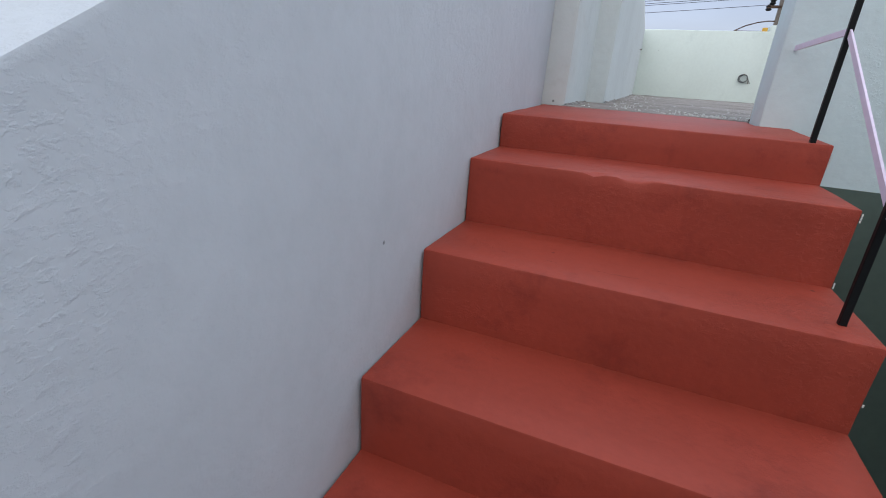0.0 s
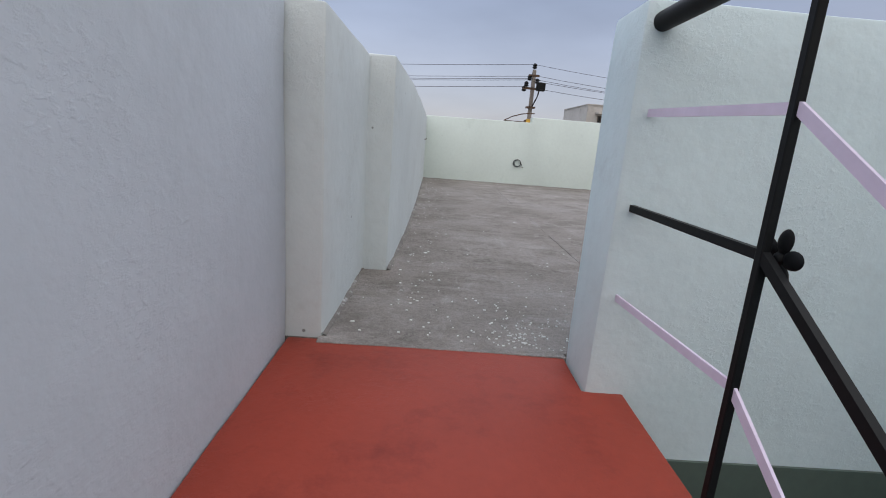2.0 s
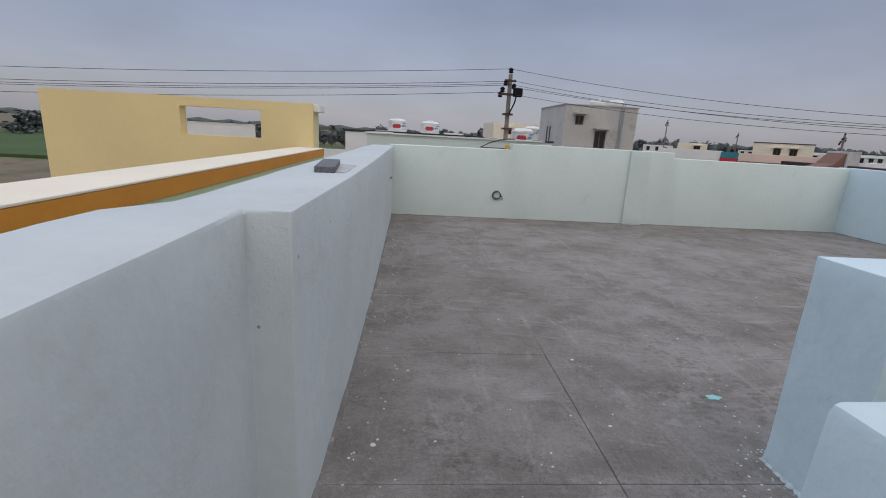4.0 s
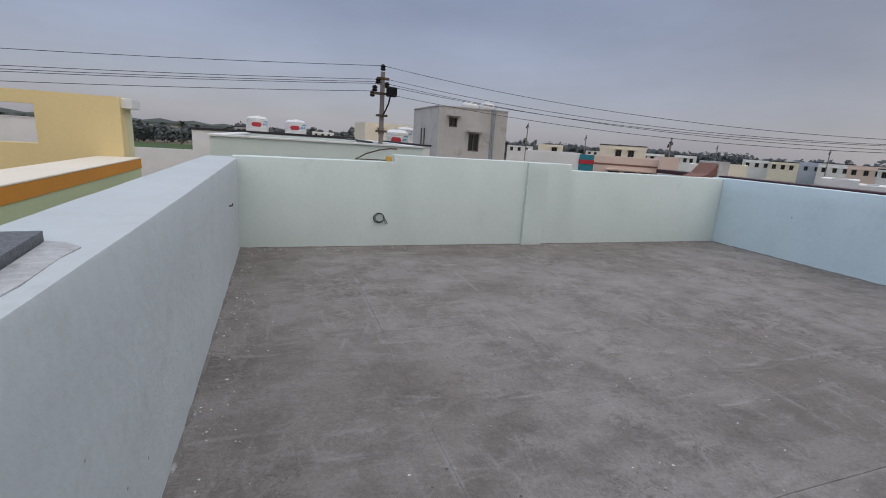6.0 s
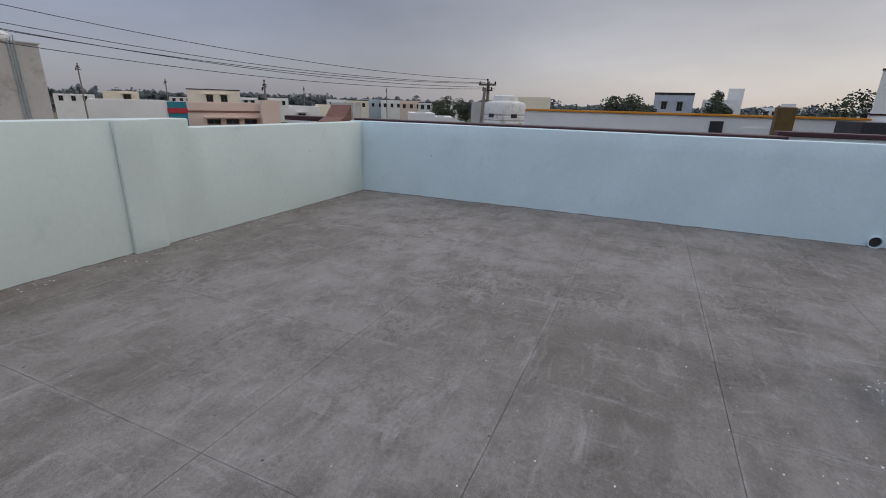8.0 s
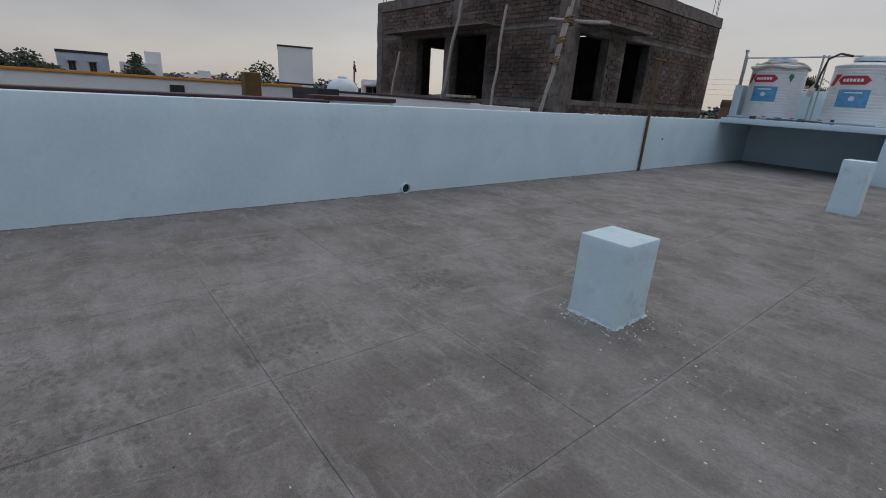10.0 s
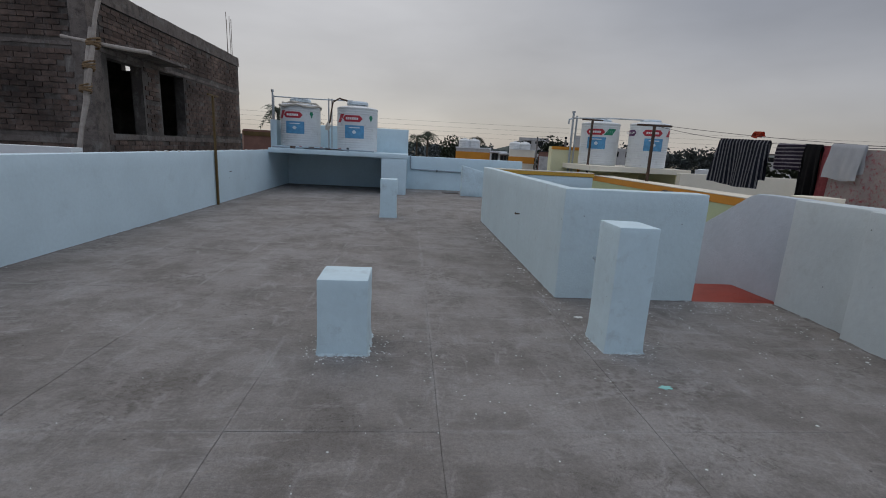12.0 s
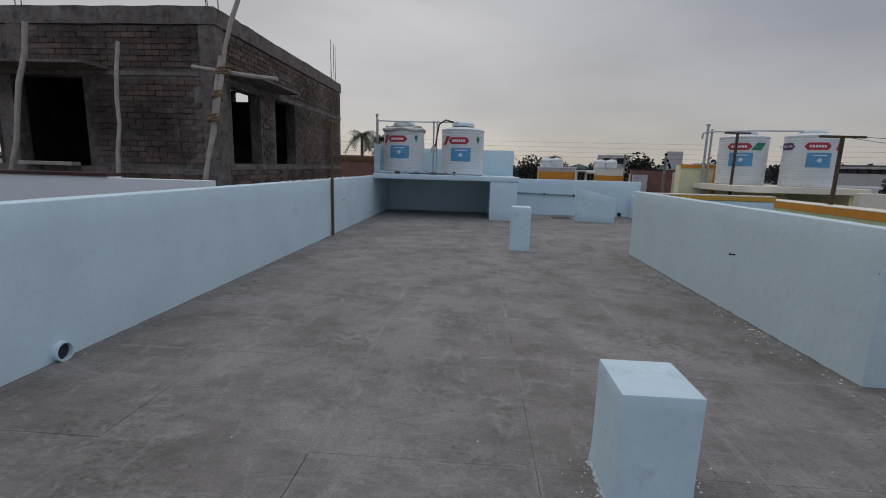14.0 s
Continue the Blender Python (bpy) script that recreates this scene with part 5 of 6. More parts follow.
far_house(54.8, 27, 1.8, 0.95, TEAL, "teal and red painted gable strip", band=(0.3, 0.25, LBL_RED), dep=0.6, group="neighbouring houses")
far_house(50.2, 60, 5.2, 2.0, CREAM, "cream house with a flat canopy far off", windows=((0.35, 0.7, 0.7, 0.8), (0.62, 0.7, 0.7, 0.8)), coping=0.1, cap=DARK, group="far houses")
far_house(41.3, 34, 3.6, 0.75, WHITE, "white house far off", windows=((0.3, -0.2, 0.5, 0.5),), group="far houses")
far_house(38.6, 38, 2.6, 0.85, CREAM, "pale house far off", group="far houses")
for i, (az, d, wd, top, m) in enumerate(((36.6, 105, 2.2, 2.4, WHITE), (34.4, 100, 2.0, 2.2, CREAM), (32.5, 110, 2.4, 2.9, BLUEW), (30.3, 105, 2.2, 2.8, WHITE), (28.0, 95, 2.3, 2.6, PINK), (26.0, 85, 2.0, 1.9, WHITE), (46.8, 90, 2.0, 2.2, WHITE), (53.0, 110, 1.8, 1.8, WHITE), (62, 100, 2.5, 1.9, WHITE), (43.4, 100, 1.8, 2.4, WHITE), (86, 120, 2.0, 2.2, WHITE), (95, 90, 1.5, 1.9, GREYW), (22.8, 95, 2.0, 2.8, WHITE))):
    far_house(az, d, wd * 1.25, top * 0.5 + 0.25, m, "small painted house among the trees, far off", windows=((0.12, 0.1, 0.6, 0.8), (0.42, 0.1, 0.6, 0.8), (0.7, 0.1, 0.6, 0.8)), group="far houses", coping=0.15 if i % 2 else 0, cap=DARK)
far_house(28.6, 13.0, 3.4, 0.91, WHITE, "white roof parapet of the next house", dep=2.0, group="neighbouring houses")
far_house(26.0, 13.4, 3.0, 0.80, WHITE, "white roof parapet of the next house", dep=2.0, group="neighbouring houses")

# east: roofs past the parapet
east = thing("east_house", (8.0, 3.0, GROUND), "white neighbouring house with maroon parapet coping", "house", "neighbouring houses")
part("wall", add_box(bmb(), 6.605, 6.84, 3.35, 9.6, GROUND, 0.90), WHITE, east)
part("coping", add_box(bmb(), 6.600, 6.87, 3.30, 9.65, 0.902, 0.965, 0.008), MAROON, east, "glossy maroon coping")
part("wall", add_box(bmb(), 6.90, 7.08, 2.36, 3.30, GROUND, 0.955), WHITE, east)
part("coping", add_box(bmb(), 6.87, 7.11, 2.34, 3.34, 0.957, 1.005, 0.008), MAROON, east, "glossy maroon coping")
part("wall", add_box(bmb(), 6.90, 7.998, -0.05, 0.148, GROUND, 0.972), WHITE, east)
part("wall", add_box(bmb(), 8.0, 13.0, -0.05, 0.148, GROUND, 0.985), WHITE, east)
part("coping", add_box(bmb(), 8.0, 13.0, -0.07, 0.168, 0.987, 1.025, 0.004), MAROON, east, "glossy maroon coping")
part("roof", add_box(bmb(), 6.86, 13.6, -0.04, 9.4, 0.25, 0.40), SCREED, east)
part("roof_block", add_box(bmb(), 11.8, 13.2, 0.6, 1.1, 0.4, 1.06, 0.01), DARK, east, "dark painted parapet block")
part("hood", add_box(bmb(), 13.2, 13.5, 1.8, 2.15, 0.4, 1.30, 0.02), MUSTARD, east, "mustard painted post")
back = thing("orange_coped_wall", (17, 4, GROUND), "white roof wall with an orange coping", "house", "neighbouring houses")
part("wall", add_box(bmb(), 17.0, 17.2, -0.6, 8.9, GROUND, 1.035), WHITE, back)
part("coping", add_box(bmb(), 16.95, 17.25, -0.7, 8.9, 1.037, 1.10, 0.01), ORANGE, back, "orange painted coping")
part("window", add_box(bmb(), 16.96, 17.0, 2.65, 3.0, 0.5, 0.90), DARK, back)
part("panel", add_box(bmb(), 16.96, 17.0, 1.5, 2.2, 0.55, 0.75), WHITE, back)
old = thing("water_tank", (8.6, 6.8, 0.4), "large weathered white roof tank with black stains", "water tank")
body = part("body", add_lathe(bmb(), [(0.325, 0.40), (0.33, 0.43), (0.33, 0.66), (0.312, 0.68), (0.33, 0.70), (0.33, 0.93), (0.312, 0.95), (0.33, 0.97), (0.33, 1.02), (0.315, 1.035), (0.33, 1.05), (0.335, 1.20), (0.31, 1.235), (0.20, 1.26), (0.19, 1.33), (0.15, 1.345), (0.03, 1.35)], 8.6, 6.8, 36), TANK_OLD, old, smooth=True)
fa = math.degrees(math.atan2(5 - 6.8, 1.2 - 8.6))
for da in (-38, 30):
    part("print", curved_patch(8.6, 6.8, 0.33, fa + da - 9, fa + da + 9, 1.00, 1.06, n=4), DARK, body)
solid("roof_wall", add_box(bmb(), 14.9, 15.1, 9.0, 9.75, 0.3, 1.27), GREYW, "grey and white roof stub wall", "wall", group="neighbouring walls")
far_house(18.6, 33, 1.3, 1.5, LIME_BRIGHT, "lime green painted house", windows=((0.2, 0.5, 0.3, 0.3),), group="neighbouring houses")
far_house(13.6, 46, 4.0, 2.0, CREAM, "pale cream house block far off", group="far houses")
far_house(-1.7, 72, 3.9, 3.1, BLUEW, "pale blue house with a dark roof edge", windows=((0.2, 1.2, 0.7, 1.0), (0.6, 1.0, 0.7, 1.2)), coping=0.3, cap=DARK, group="far houses")
far_house(-6.1, 74, 3.2, 2.6, WHITE, "white stepped house far off", windows=((0.15, 0.8, 0.8, 0.9), (0.6, 0.8, 0.8, 0.9)), group="far houses")
far_house(-7.4, 78, 1.4, 4.2, WHITE, "white stepped house far off", dep=3, group="far houses")
tower = far_house(-20.3, 34, 3.7, 3.45, WHITE, "white tank tower with maroon edges", coping=0.10, cap=MAROON, band=(2.2, 0.10, MAROON), dep=3.0, windows=((0.25, 0.35, 1.1, 0.4),), group="far houses")
for i, (az, d, wd, top, m) in enumerate(((-10.6, 110, 1.8, 2.0, WHITE), (-13.0, 120, 1.6, 2.2, CREAM), (-18.0, 90, 1.6, 2.4, WHITE), (-25.5, 60, 2.0, 2.0, BLUEW), (-28.5, 30, 2.0, 1.7, WHITE), (-12, 100, 1.2, 2.6, WHITE), (13, 110, 2, 3.0, WHITE))):
    far_house(az, d, wd, top, m, "small painted house among the trees, far off", windows=((0.2, 0.4, 0.8, 0.9), (0.6, 0.4, 0.8, 0.9)), group="far houses")
dome = thing("water_tank", (20.2, -3.75, 0.3), "grey domed water tank on a far roof", "water tank")
part("body", add_lathe(bmb(), [(0.60, 0.3), (0.62, 0.5), (0.62, 0.80), (0.58, 0.82), (0.62, 0.84), (0.62, 1.08), (0.55, 1.25), (0.38, 1.42), (0.2, 1.46), (0.18, 1.54), (0.05, 1.56)], 20.2, -3.75, 28), LID, dome, smooth=True)


# ---- unfinished brick building to the southeast ----
BX0, BX1, BY0, BY1, BT = 8.0, 14.7, -8.45, -2.1, 3.42
FRONT = [(10.15, 11.32, 1.05, 2.42), (11.60, 12.75, 1.05, 2.42)]
SIDE = [(-3.50, -2.50, 1.15, 2.36), (-5.10, -4.12, 1.16, 2.40)]
shell = thing("brick_building", (11.3, -5.2, GROUND), "unfinished dark brick building with bare window openings", "building")
front = part("front_wall", wall_cells(bmb(), "x", BX0, BX1, BY1 - 0.2, BY1, GROUND, 3.16, FRONT + [(9.05, 9.18, 1.36, 1.46)]), MORTAR, shell)
side = part("side_wall", wall_cells(bmb(), "y", BY0, BY1 - 0.2, BX0, BX0 + 0.2, GROUND, 3.16, SIDE + [(-8.0, -7.88, 1.4, 1.52), (-5.75, -5.65, 1.5, 1.6)]), MORTAR, shell)
part("back_wall", wall_cells(bmb(), "y", BY0, BY1 - 0.2, BX1 - 0.2, BX1, GROUND, 3.16, [(-4.85, -3.88, 0.95, 2.46)]), MORTAR, shell)
part("back_wall", wall_cells(bmb(), "x", BX0 + 0.2, BX1 - 0.2, BY0, BY0 + 0.2, GROUND, 3.16, [(10.62, 11.08, 2.86, 3.16 - 0.02)]), MORTAR, shell)
part("roof_slab", add_box(bmb(), BX0 + 0.1, BX1 - 0.1, BY0 + 0.1, BY1 - 0.1, 3.20, 3.32), CONC, shell)
part("floor_slab", add_box(bmb(), BX0 + 0.2, BX1 - 0.2, BY0 + 0.2, BY1 - 0.2, 0.5, 0.72), CONC, shell)


def rough_beam(name, box, amp=0.02, mat=BEAM):
    bm = add_box(bmb(), *box)
    roughen(bm, 0.22, amp)
    return part(name, bm, mat, shell, smooth=False)


rough_beam("ring_beam", (BX0 - 0.03, BX1, BY1 - 0.22, BY1 + 0.03, 3.17, BT), 0.014)
rough_beam("ring_beam", (BX0 - 0.03, BX0 + 0.22, BY0, BY1 - 0.23, 3.17, BT), 0.014)
rough_beam("ring_beam", (BX1 - 0.22, BX1, BY0, BY1 - 0.23, 3.17, BT), 0.014)
rough_beam("corner_column", (BX0 - 0.012, BX0 + 0.24, BY1 - 0.24, BY1 + 0.012, GROUND, 3.17), 0.012)
rough_beam("column", (11.33, 11.59, BY1 - 0.2, BY1 + 0.015, GROUND, 2.42), 0.012)
rough_beam("column", (11.05, 11.30, BY1 - 0.2, BY1 + 0.022, 2.60, 3.17), 0.02)
rough_beam("column", (BX1 - 0.25, BX1 + 0.02, BY1 - 0.24, BY1 + 0.02, GROUND, 3.17), 0.02)
rough_beam("lintel", (BX0 + 0.25, BX1 - 0.26, BY1 - 0.2, BY1 + 0.014, 2.44, 2.50), 0.010)
rough_beam("lintel", (BX0 - 0.014, BX0 + 0.2, BY0, BY1 - 0.25, 2.42, 2.48), 0.010)
rough_beam("sill_band", (BX0 + 0.25, BX1 - 0.26, BY1 - 0.2, BY1 + 0.02, 0.96, 1.05), 0.012)
rough_beam("sill_band", (BX0 - 0.02, BX0 + 0.2, BY0, BY1 - 0.25, 1.05, 1.14), 0.012)
rough_beam("sunshade", (9.7, 13.55, BY1 + 0.02, BY1 + 0.50, 2.515, 2.555), 0.010)
rough_beam("sunshade", (BX0 - 0.42, BX0 - 0.02, -4.35, -2.42, 2.515, 2.555), 0.010)
for i, (x, y) in enumerate(((8.02, -2.3), (8.10, -2.15), (8.16, -2.22), (8.05, -8.2), (8.12, -8.3), (8.16, -8.2), (8.2, -8.28), (11.1, -2.2), (11.2, -2.2), (14.45, -2.2), (14.52, -2.25), (14.6, -2.2))):
    part("rebar", add_rod(bmb(), (x, y, BT - 0.05), (x + 0.01 * (i % 3), y, BT + (0.95 if y < -8 else 0.45) + 0.09 * (i % 3)), 0.007, n=6), RUST, shell)

rng = random.Random(11)
near, rest_v, rest_f = [], [], []
LEN, HGT, PITCH_L, PITCH_H = 0.226, 0.070, 0.240, 0.084


def brick_spots():
    for r in range(28):
        z = 0.80 + r * PITCH_H
        off = 0.5 * PITCH_L * (r % 2)
        k = 0
        while True:
            u = BX0 + 0.26 + off + k * PITCH_L
            k += 1
            if u + LEN > BX1 - 0.3:
                break
            yield "f", u, z
        k = 0
        while True:
            u = BY1 - 0.27 - off - k * PITCH_L
            k += 1
            if u - LEN < BY0:
                break
            yield "s", u - LEN, z


def brick_free(face, u, z):
    holes = FRONT if face == "f" else SIDE
    bands = ((2.42, 2.54), (0.95, 1.06)) if face == "f" else ((2.40, 2.53), (1.04, 1.15))
    if z + HGT > 3.165 or any(a - HGT + 0.005 < z < b - 0.005 for a, b in bands):
        return False
    if face == "f" and 10.9 < u + LEN / 2 < 11.45:
        return False
    return not any(h[0] - LEN < u < h[1] and h[2] - HGT < z < h[3] for h in holes)


def brick_mesh(seed):
    r = random.Random(seed)
    bm = add_box(bmb(), 0, LEN, -0.004, 0.012 + r.uniform(0, 0.006), 0, HGT)
    for v in bm.verts:
        v.co += Vector((r.uniform(-0.006, 0.006), r.uniform(-0.003, 0.003), r.uniform(-0.005, 0.005)))
    return mesh_of("brick", bm, BRICK)


kinds = [brick_mesh(i) for i in range(8)]
placed = 0
for face, u, z in brick_spots():
    if not brick_free(face, u, z) or rng.random() < 0.05:
        continue
    close = (face == "f" and u < 10.1) or (face == "s" and u > -4.1)
    if close and placed < 295:
        placed += 1
        ob = new("brick", rng.choice(kinds))
        ob.parent = front if face == "f" else side
        at = Vector((u, BY1, z)) if face == "f" else Vector((BX0, u, z))
        ob.location = at - where(ob.parent)
        ob.rotation_euler = (0, 0, 0 if face == "f" else radians(90))
    else:
        d, e = rng.uniform(0.008, 0.02), [rng.uniform(-0.005, 0.005) for _ in range(4)]
        n = len(rest_v)
        for dz, k in ((0, 0), (HGT, 1)):
            for du, j in ((0, 0), (LEN, 1)):
                for out in (-0.004, d):
                    uu, zz = u + du + e[j], z + dz + e[2 + k]
                    rest_v.append((uu, BY1 + out, zz) if face == "f" else (BX0 - out, uu, zz))
        a = [n + i for i in range(8)]
        rest_f += [(a[0], a[1], a[3], a[2]), (a[4], a[6], a[7], a[5]), (a[1], a[5], a[7], a[3]), (a[0], a[4], a[5], a[1]), (a[2], a[3], a[7], a[6])]
me = bpy.data.meshes.new("bricks")
me.from_pydata([tuple(Vector(v) - where(shell)) for v in rest_v], [], rest_f)
me.materials.append(BRICK_ISLE)
ob = new("bricks", me)
ob.parent = shell
tagged(ob, kind="stuff")

# bamboo and timber scaffold poles lashed in front
def timber(name, pts, r, label):
    n = []
    for a, b in zip(pts, pts[1:]):
        for k in range(5):
            p = Vector(a).lerp(Vector(b), k / 5)
            n.append(p + Vector((0.05 * noise.noise(p * 1.7), 0.04 * noise.noise(p * 2.3 + Vector((5, 0, 0))), 0)))
    n.append(Vector(pts[-1]))
    return solid(name, add_tube(bmb(), n, r, 9, 0.25), TIMBER, label, "pole", group="scaffold poles", smooth=True)


timber("scaffold_pole", [(11.35, -1.45, -1.2), (10.92, -1.55, 1.0), (10.50, -1.62, 3.05)], 0.036, "crooked weathered timber scaffold pole")
timber("scaffold_pole", [(9.35, -1.35, -1.0), (9.22, -1.5, 0.9), (9.12, -1.6, 2.80)], 0.029, "crooked weathered timber scaffold pole")
timber("scaffold_pole", [(8.20, -1.35, -1.2), (7.92, -1.5, 0.9), (7.62, -1.6, 2.62)], 0.036, "pale split timber scaffold pole")
timber("scaffold_pole", [(7.74, -1.52, 1.72), (7.52, -1.60, 2.75), (7.16, -1.64, 4.3)], 0.030, "pale timber scaffold pole lashed above another")
timber("scaffold_pole", [(8.12, -1.70, 2.50), (7.4, -1.70, 2.40), (6.86, -1.66, 2.34)], 0.029, "timber crossbar lashed to the scaffold")
timber("scaffold_pole", [(13.3, -1.5, 0.2), (13.0, -1.75, 2.1)], 0.035, "thin leaning timber scaffold pole")
for x, y, z, r in ((7.622, -1.61, 2.42, 0.075), (7.685, -1.56, 2.10, 0.066), (7.75, -1.537, 1.78, 0.066)):
    lash = thing("rope_lashing", (x, y, z - 0.06), "brown coir rope lashing round the scaffold", "rope", "rope lashings")
    for k in range(5):
        zz = z - 0.05 + 0.025 * k
        part("turn", add_tube(bmb(), [(x + (r + 0.008 * (k % 2)) * math.cos(a) - 0.17 * (zz - z), y + r * math.sin(a), zz + 0.02 * math.sin(a + k)) for a in [2 * math.pi * i / 14 for i in range(15)]], 0.014, 6), ROPE, lash)
solid("sill_plank", add_box(bmb(), 10.3, 11.2, BY1 + 0.03, BY1 + 0.2, 1.052, 1.11, 0.006), TIMBER, "weathered plank lying on the sill", "plank")

# ---- west neighbour ----
west = thing("west_house", (-2.0, 0.0, GROUND), "yellow painted neighbouring house with an orange banded parapet", "house", "neighbouring houses")
part("parapet", add_box(bmb(), -1.74, -1.302, -5.3, 9.79, GROUND, 0.64), LIME, west, "pale green parapet wall")
part("band", add_box(bmb(), -1.40, -1.295, -5.12, 9.79, 0.642, 0.752), ORANGE, west, "orange painted fascia band")
part("ledge", add_box(bmb(), -1.74, -1.295, -5.12, 9.79, 0.754, 0.768, 0.004), CREAM, west, "cream ledge top")
part("room_wall", wall_cells(bmb(), "x", -5.7, -1.47, 9.80, 10.02, GROUND, 1.465, [(-3.58, -2.31, 0.875, 1.32)]), YELLOW, west)
part("room_side", add_box(bmb(), -1.63, -1.47, 10.025, 10.25, GROUND, 1.44), YELLOW_PALE, west)
part("cap", add_box(bmb(), -1.50, -1.36, 9.86, 10.20, 1.34, 1.455, 0.006), WHITE, west)
part("block", add_box(bmb(), -1.72, -1.36, 0.88, 1.20, 0.769, 0.87, 0.008), CREAM, west)
part("roof", add_box(bmb(), -6.5, -1.75, -12, 9.79, -0.25, -0.10), SCREED, west)
part("tank_slab", add_box(bmb(), -3.6, -1.15, -6.9, -4.6, 0.86, 0.985, 0.008), CREAM, west, "cream painted tank slab")
part("tank_wall", add_box(bmb(), -3.5, -1.25, -6.8, -6.6, -0.1, 0.858), YELLOW_PALE, west)
part("tank_wall", add_box(bmb(), -3.5, -3.3, -6.5, -4.7, -0.1, 0.858), YELLOW_PALE, west)
part("stub_wall", add_box(bmb(), -1.62, -0.82, -6.85, -6.55, -0.5, 1.40, 0.006), YELLOW_PALE, west)
part("band", add_box(bmb(), -1.64, -0.80, -6.54, -6.53, 1.33, 1.41), ORANGE, west)
part("band", add_box(bmb(), -1.64, -1.57, -6.54, -6.53, 0.5, 1.33), ORANGE, west)
part("back_parapet", add_box(bmb(), -6.4, -3.1, -4.35, -4.2, -0.1, 0.92, 0.01), CREAM, west)
part("back_parapet", add_box(bmb(), -6.4, -6.25, -4.19, 3.5, -0.1, 0.95, 0.01), CREAM, west)
part("block", add_box(bmb(), -2.75, -2.35, 0.45, 0.75, -0.1, 0.90, 0.01), CREAM, west)
water_tank(-1.86, -5.98, 0.987, 0.475, 1.10, 62, "white ribbed plastic water tank on the yellow house")
water_tank(-2.80, -5.28, 0.987, 0.455, 1.10, 82, "white ribbed plastic water tank on the yellow house", iso=True)


def tee_post(x, y, z0, z1, mat, label, span=0.34):
    ob = thing("clothesline_post", (x, y, z0), label, "post", group="clothesline posts")
    part("shaft", add_box(bmb(), x - 0.022, x + 0.022, y - 0.022, y + 0.022, z0, z1, 0.003), mat, ob)
    part("head", add_box(bmb(), x - span, x + span, y - 0.02, y + 0.02, z1, z1 + 0.035, 0.003), mat, ob)
    return ob


tee_post(-1.60, -2.82, 0.768, 1.80, RUST, "rusty brown iron clothesline post with a T head")
tee_post(-1.40, -5.40, -0.1, 2.04, RUST, "rusty brown iron clothesline post with a T head", 0.26)
galv = thing("overhead_pipe", (-1.3, -6.45, 0.5), "galvanised pipes over the neighbour's tanks", "pipe")
part("riser", add_rod(bmb(), (-1.28, -6.45, 0.5), (-1.28, -6.45, 2.30), 0.028), GALV, galv)
part("riser", add_rod(bmb(), (-1.38, -6.45, 0.5), (-1.38, -6.45, 2.22), 0.024), GALV, galv)
part("cap", add_rod(bmb(), (-1.28, -6.45, 2.29), (-1.28, -6.45, 2.33), 0.045), GALV, galv)
part("crossbar", add_tube(bmb(), [(-1.28, -6.45, 2.16), (-1.9, -5.7, 2.14), (-2.75, -5.1, 2.10)], 0.018, 8), GALV, galv)
part("nozzle", add_tube(bmb(), [(-1.28, -6.45, 2.15), (-1.16, -6.40, 2.12), (-1.15, -6.40, 2.0)], 0.022, 8), GALV, galv)
far_pipe = thing("overhead_pipe", (-5.6, 0.6, 0.5), "galvanised pipes on a farther roof", "pipe")
for k in range(2):
    part("riser", add_rod(bmb(), (-5.6 - 0.2 * k, 0.7, 0.1), (-5.6 - 0.2 * k, 0.7, 1.72 + 0.06 * k), 0.03), GALV, far_pipe)
part("crossbar", add_rod(bmb(), (-5.5, 0.7, 1.45), (-6.4, 1.1, 1.45), 0.03), GALV, far_pipe)


def line_of(p, q, sag, n=14):
    p, q = Vector(p), Vector(q)
    return [p.lerp(q, k / n) - Vector((0, 0, sag * 4 * (k / n) * (1 - k / n))) for k in range(n + 1)]


clothesline = thing("clothesline", (-2.2, -1.0, 1.5), "thin wires of a roof clothesline", "clothesline")
part("wire", add_tube(bmb(), line_of((-1.62, -2.82, 1.82), (-2.2, -1.8, 1.60), 0.02), 0.004, 5), WIRE, clothesline)
part("wire", add_tube(bmb(), line_of((-2.2, -1.8, 1.60), (-2.2, 1.6, 1.42), 0.04), 0.004, 5), WIRE, clothesline)
part("wire", add_tube(bmb(), line_of((-1.9, -2.82, 1.82), (-6.0, 1.2, 1.5), 0.1), 0.004, 5), WIRE, clothesline)


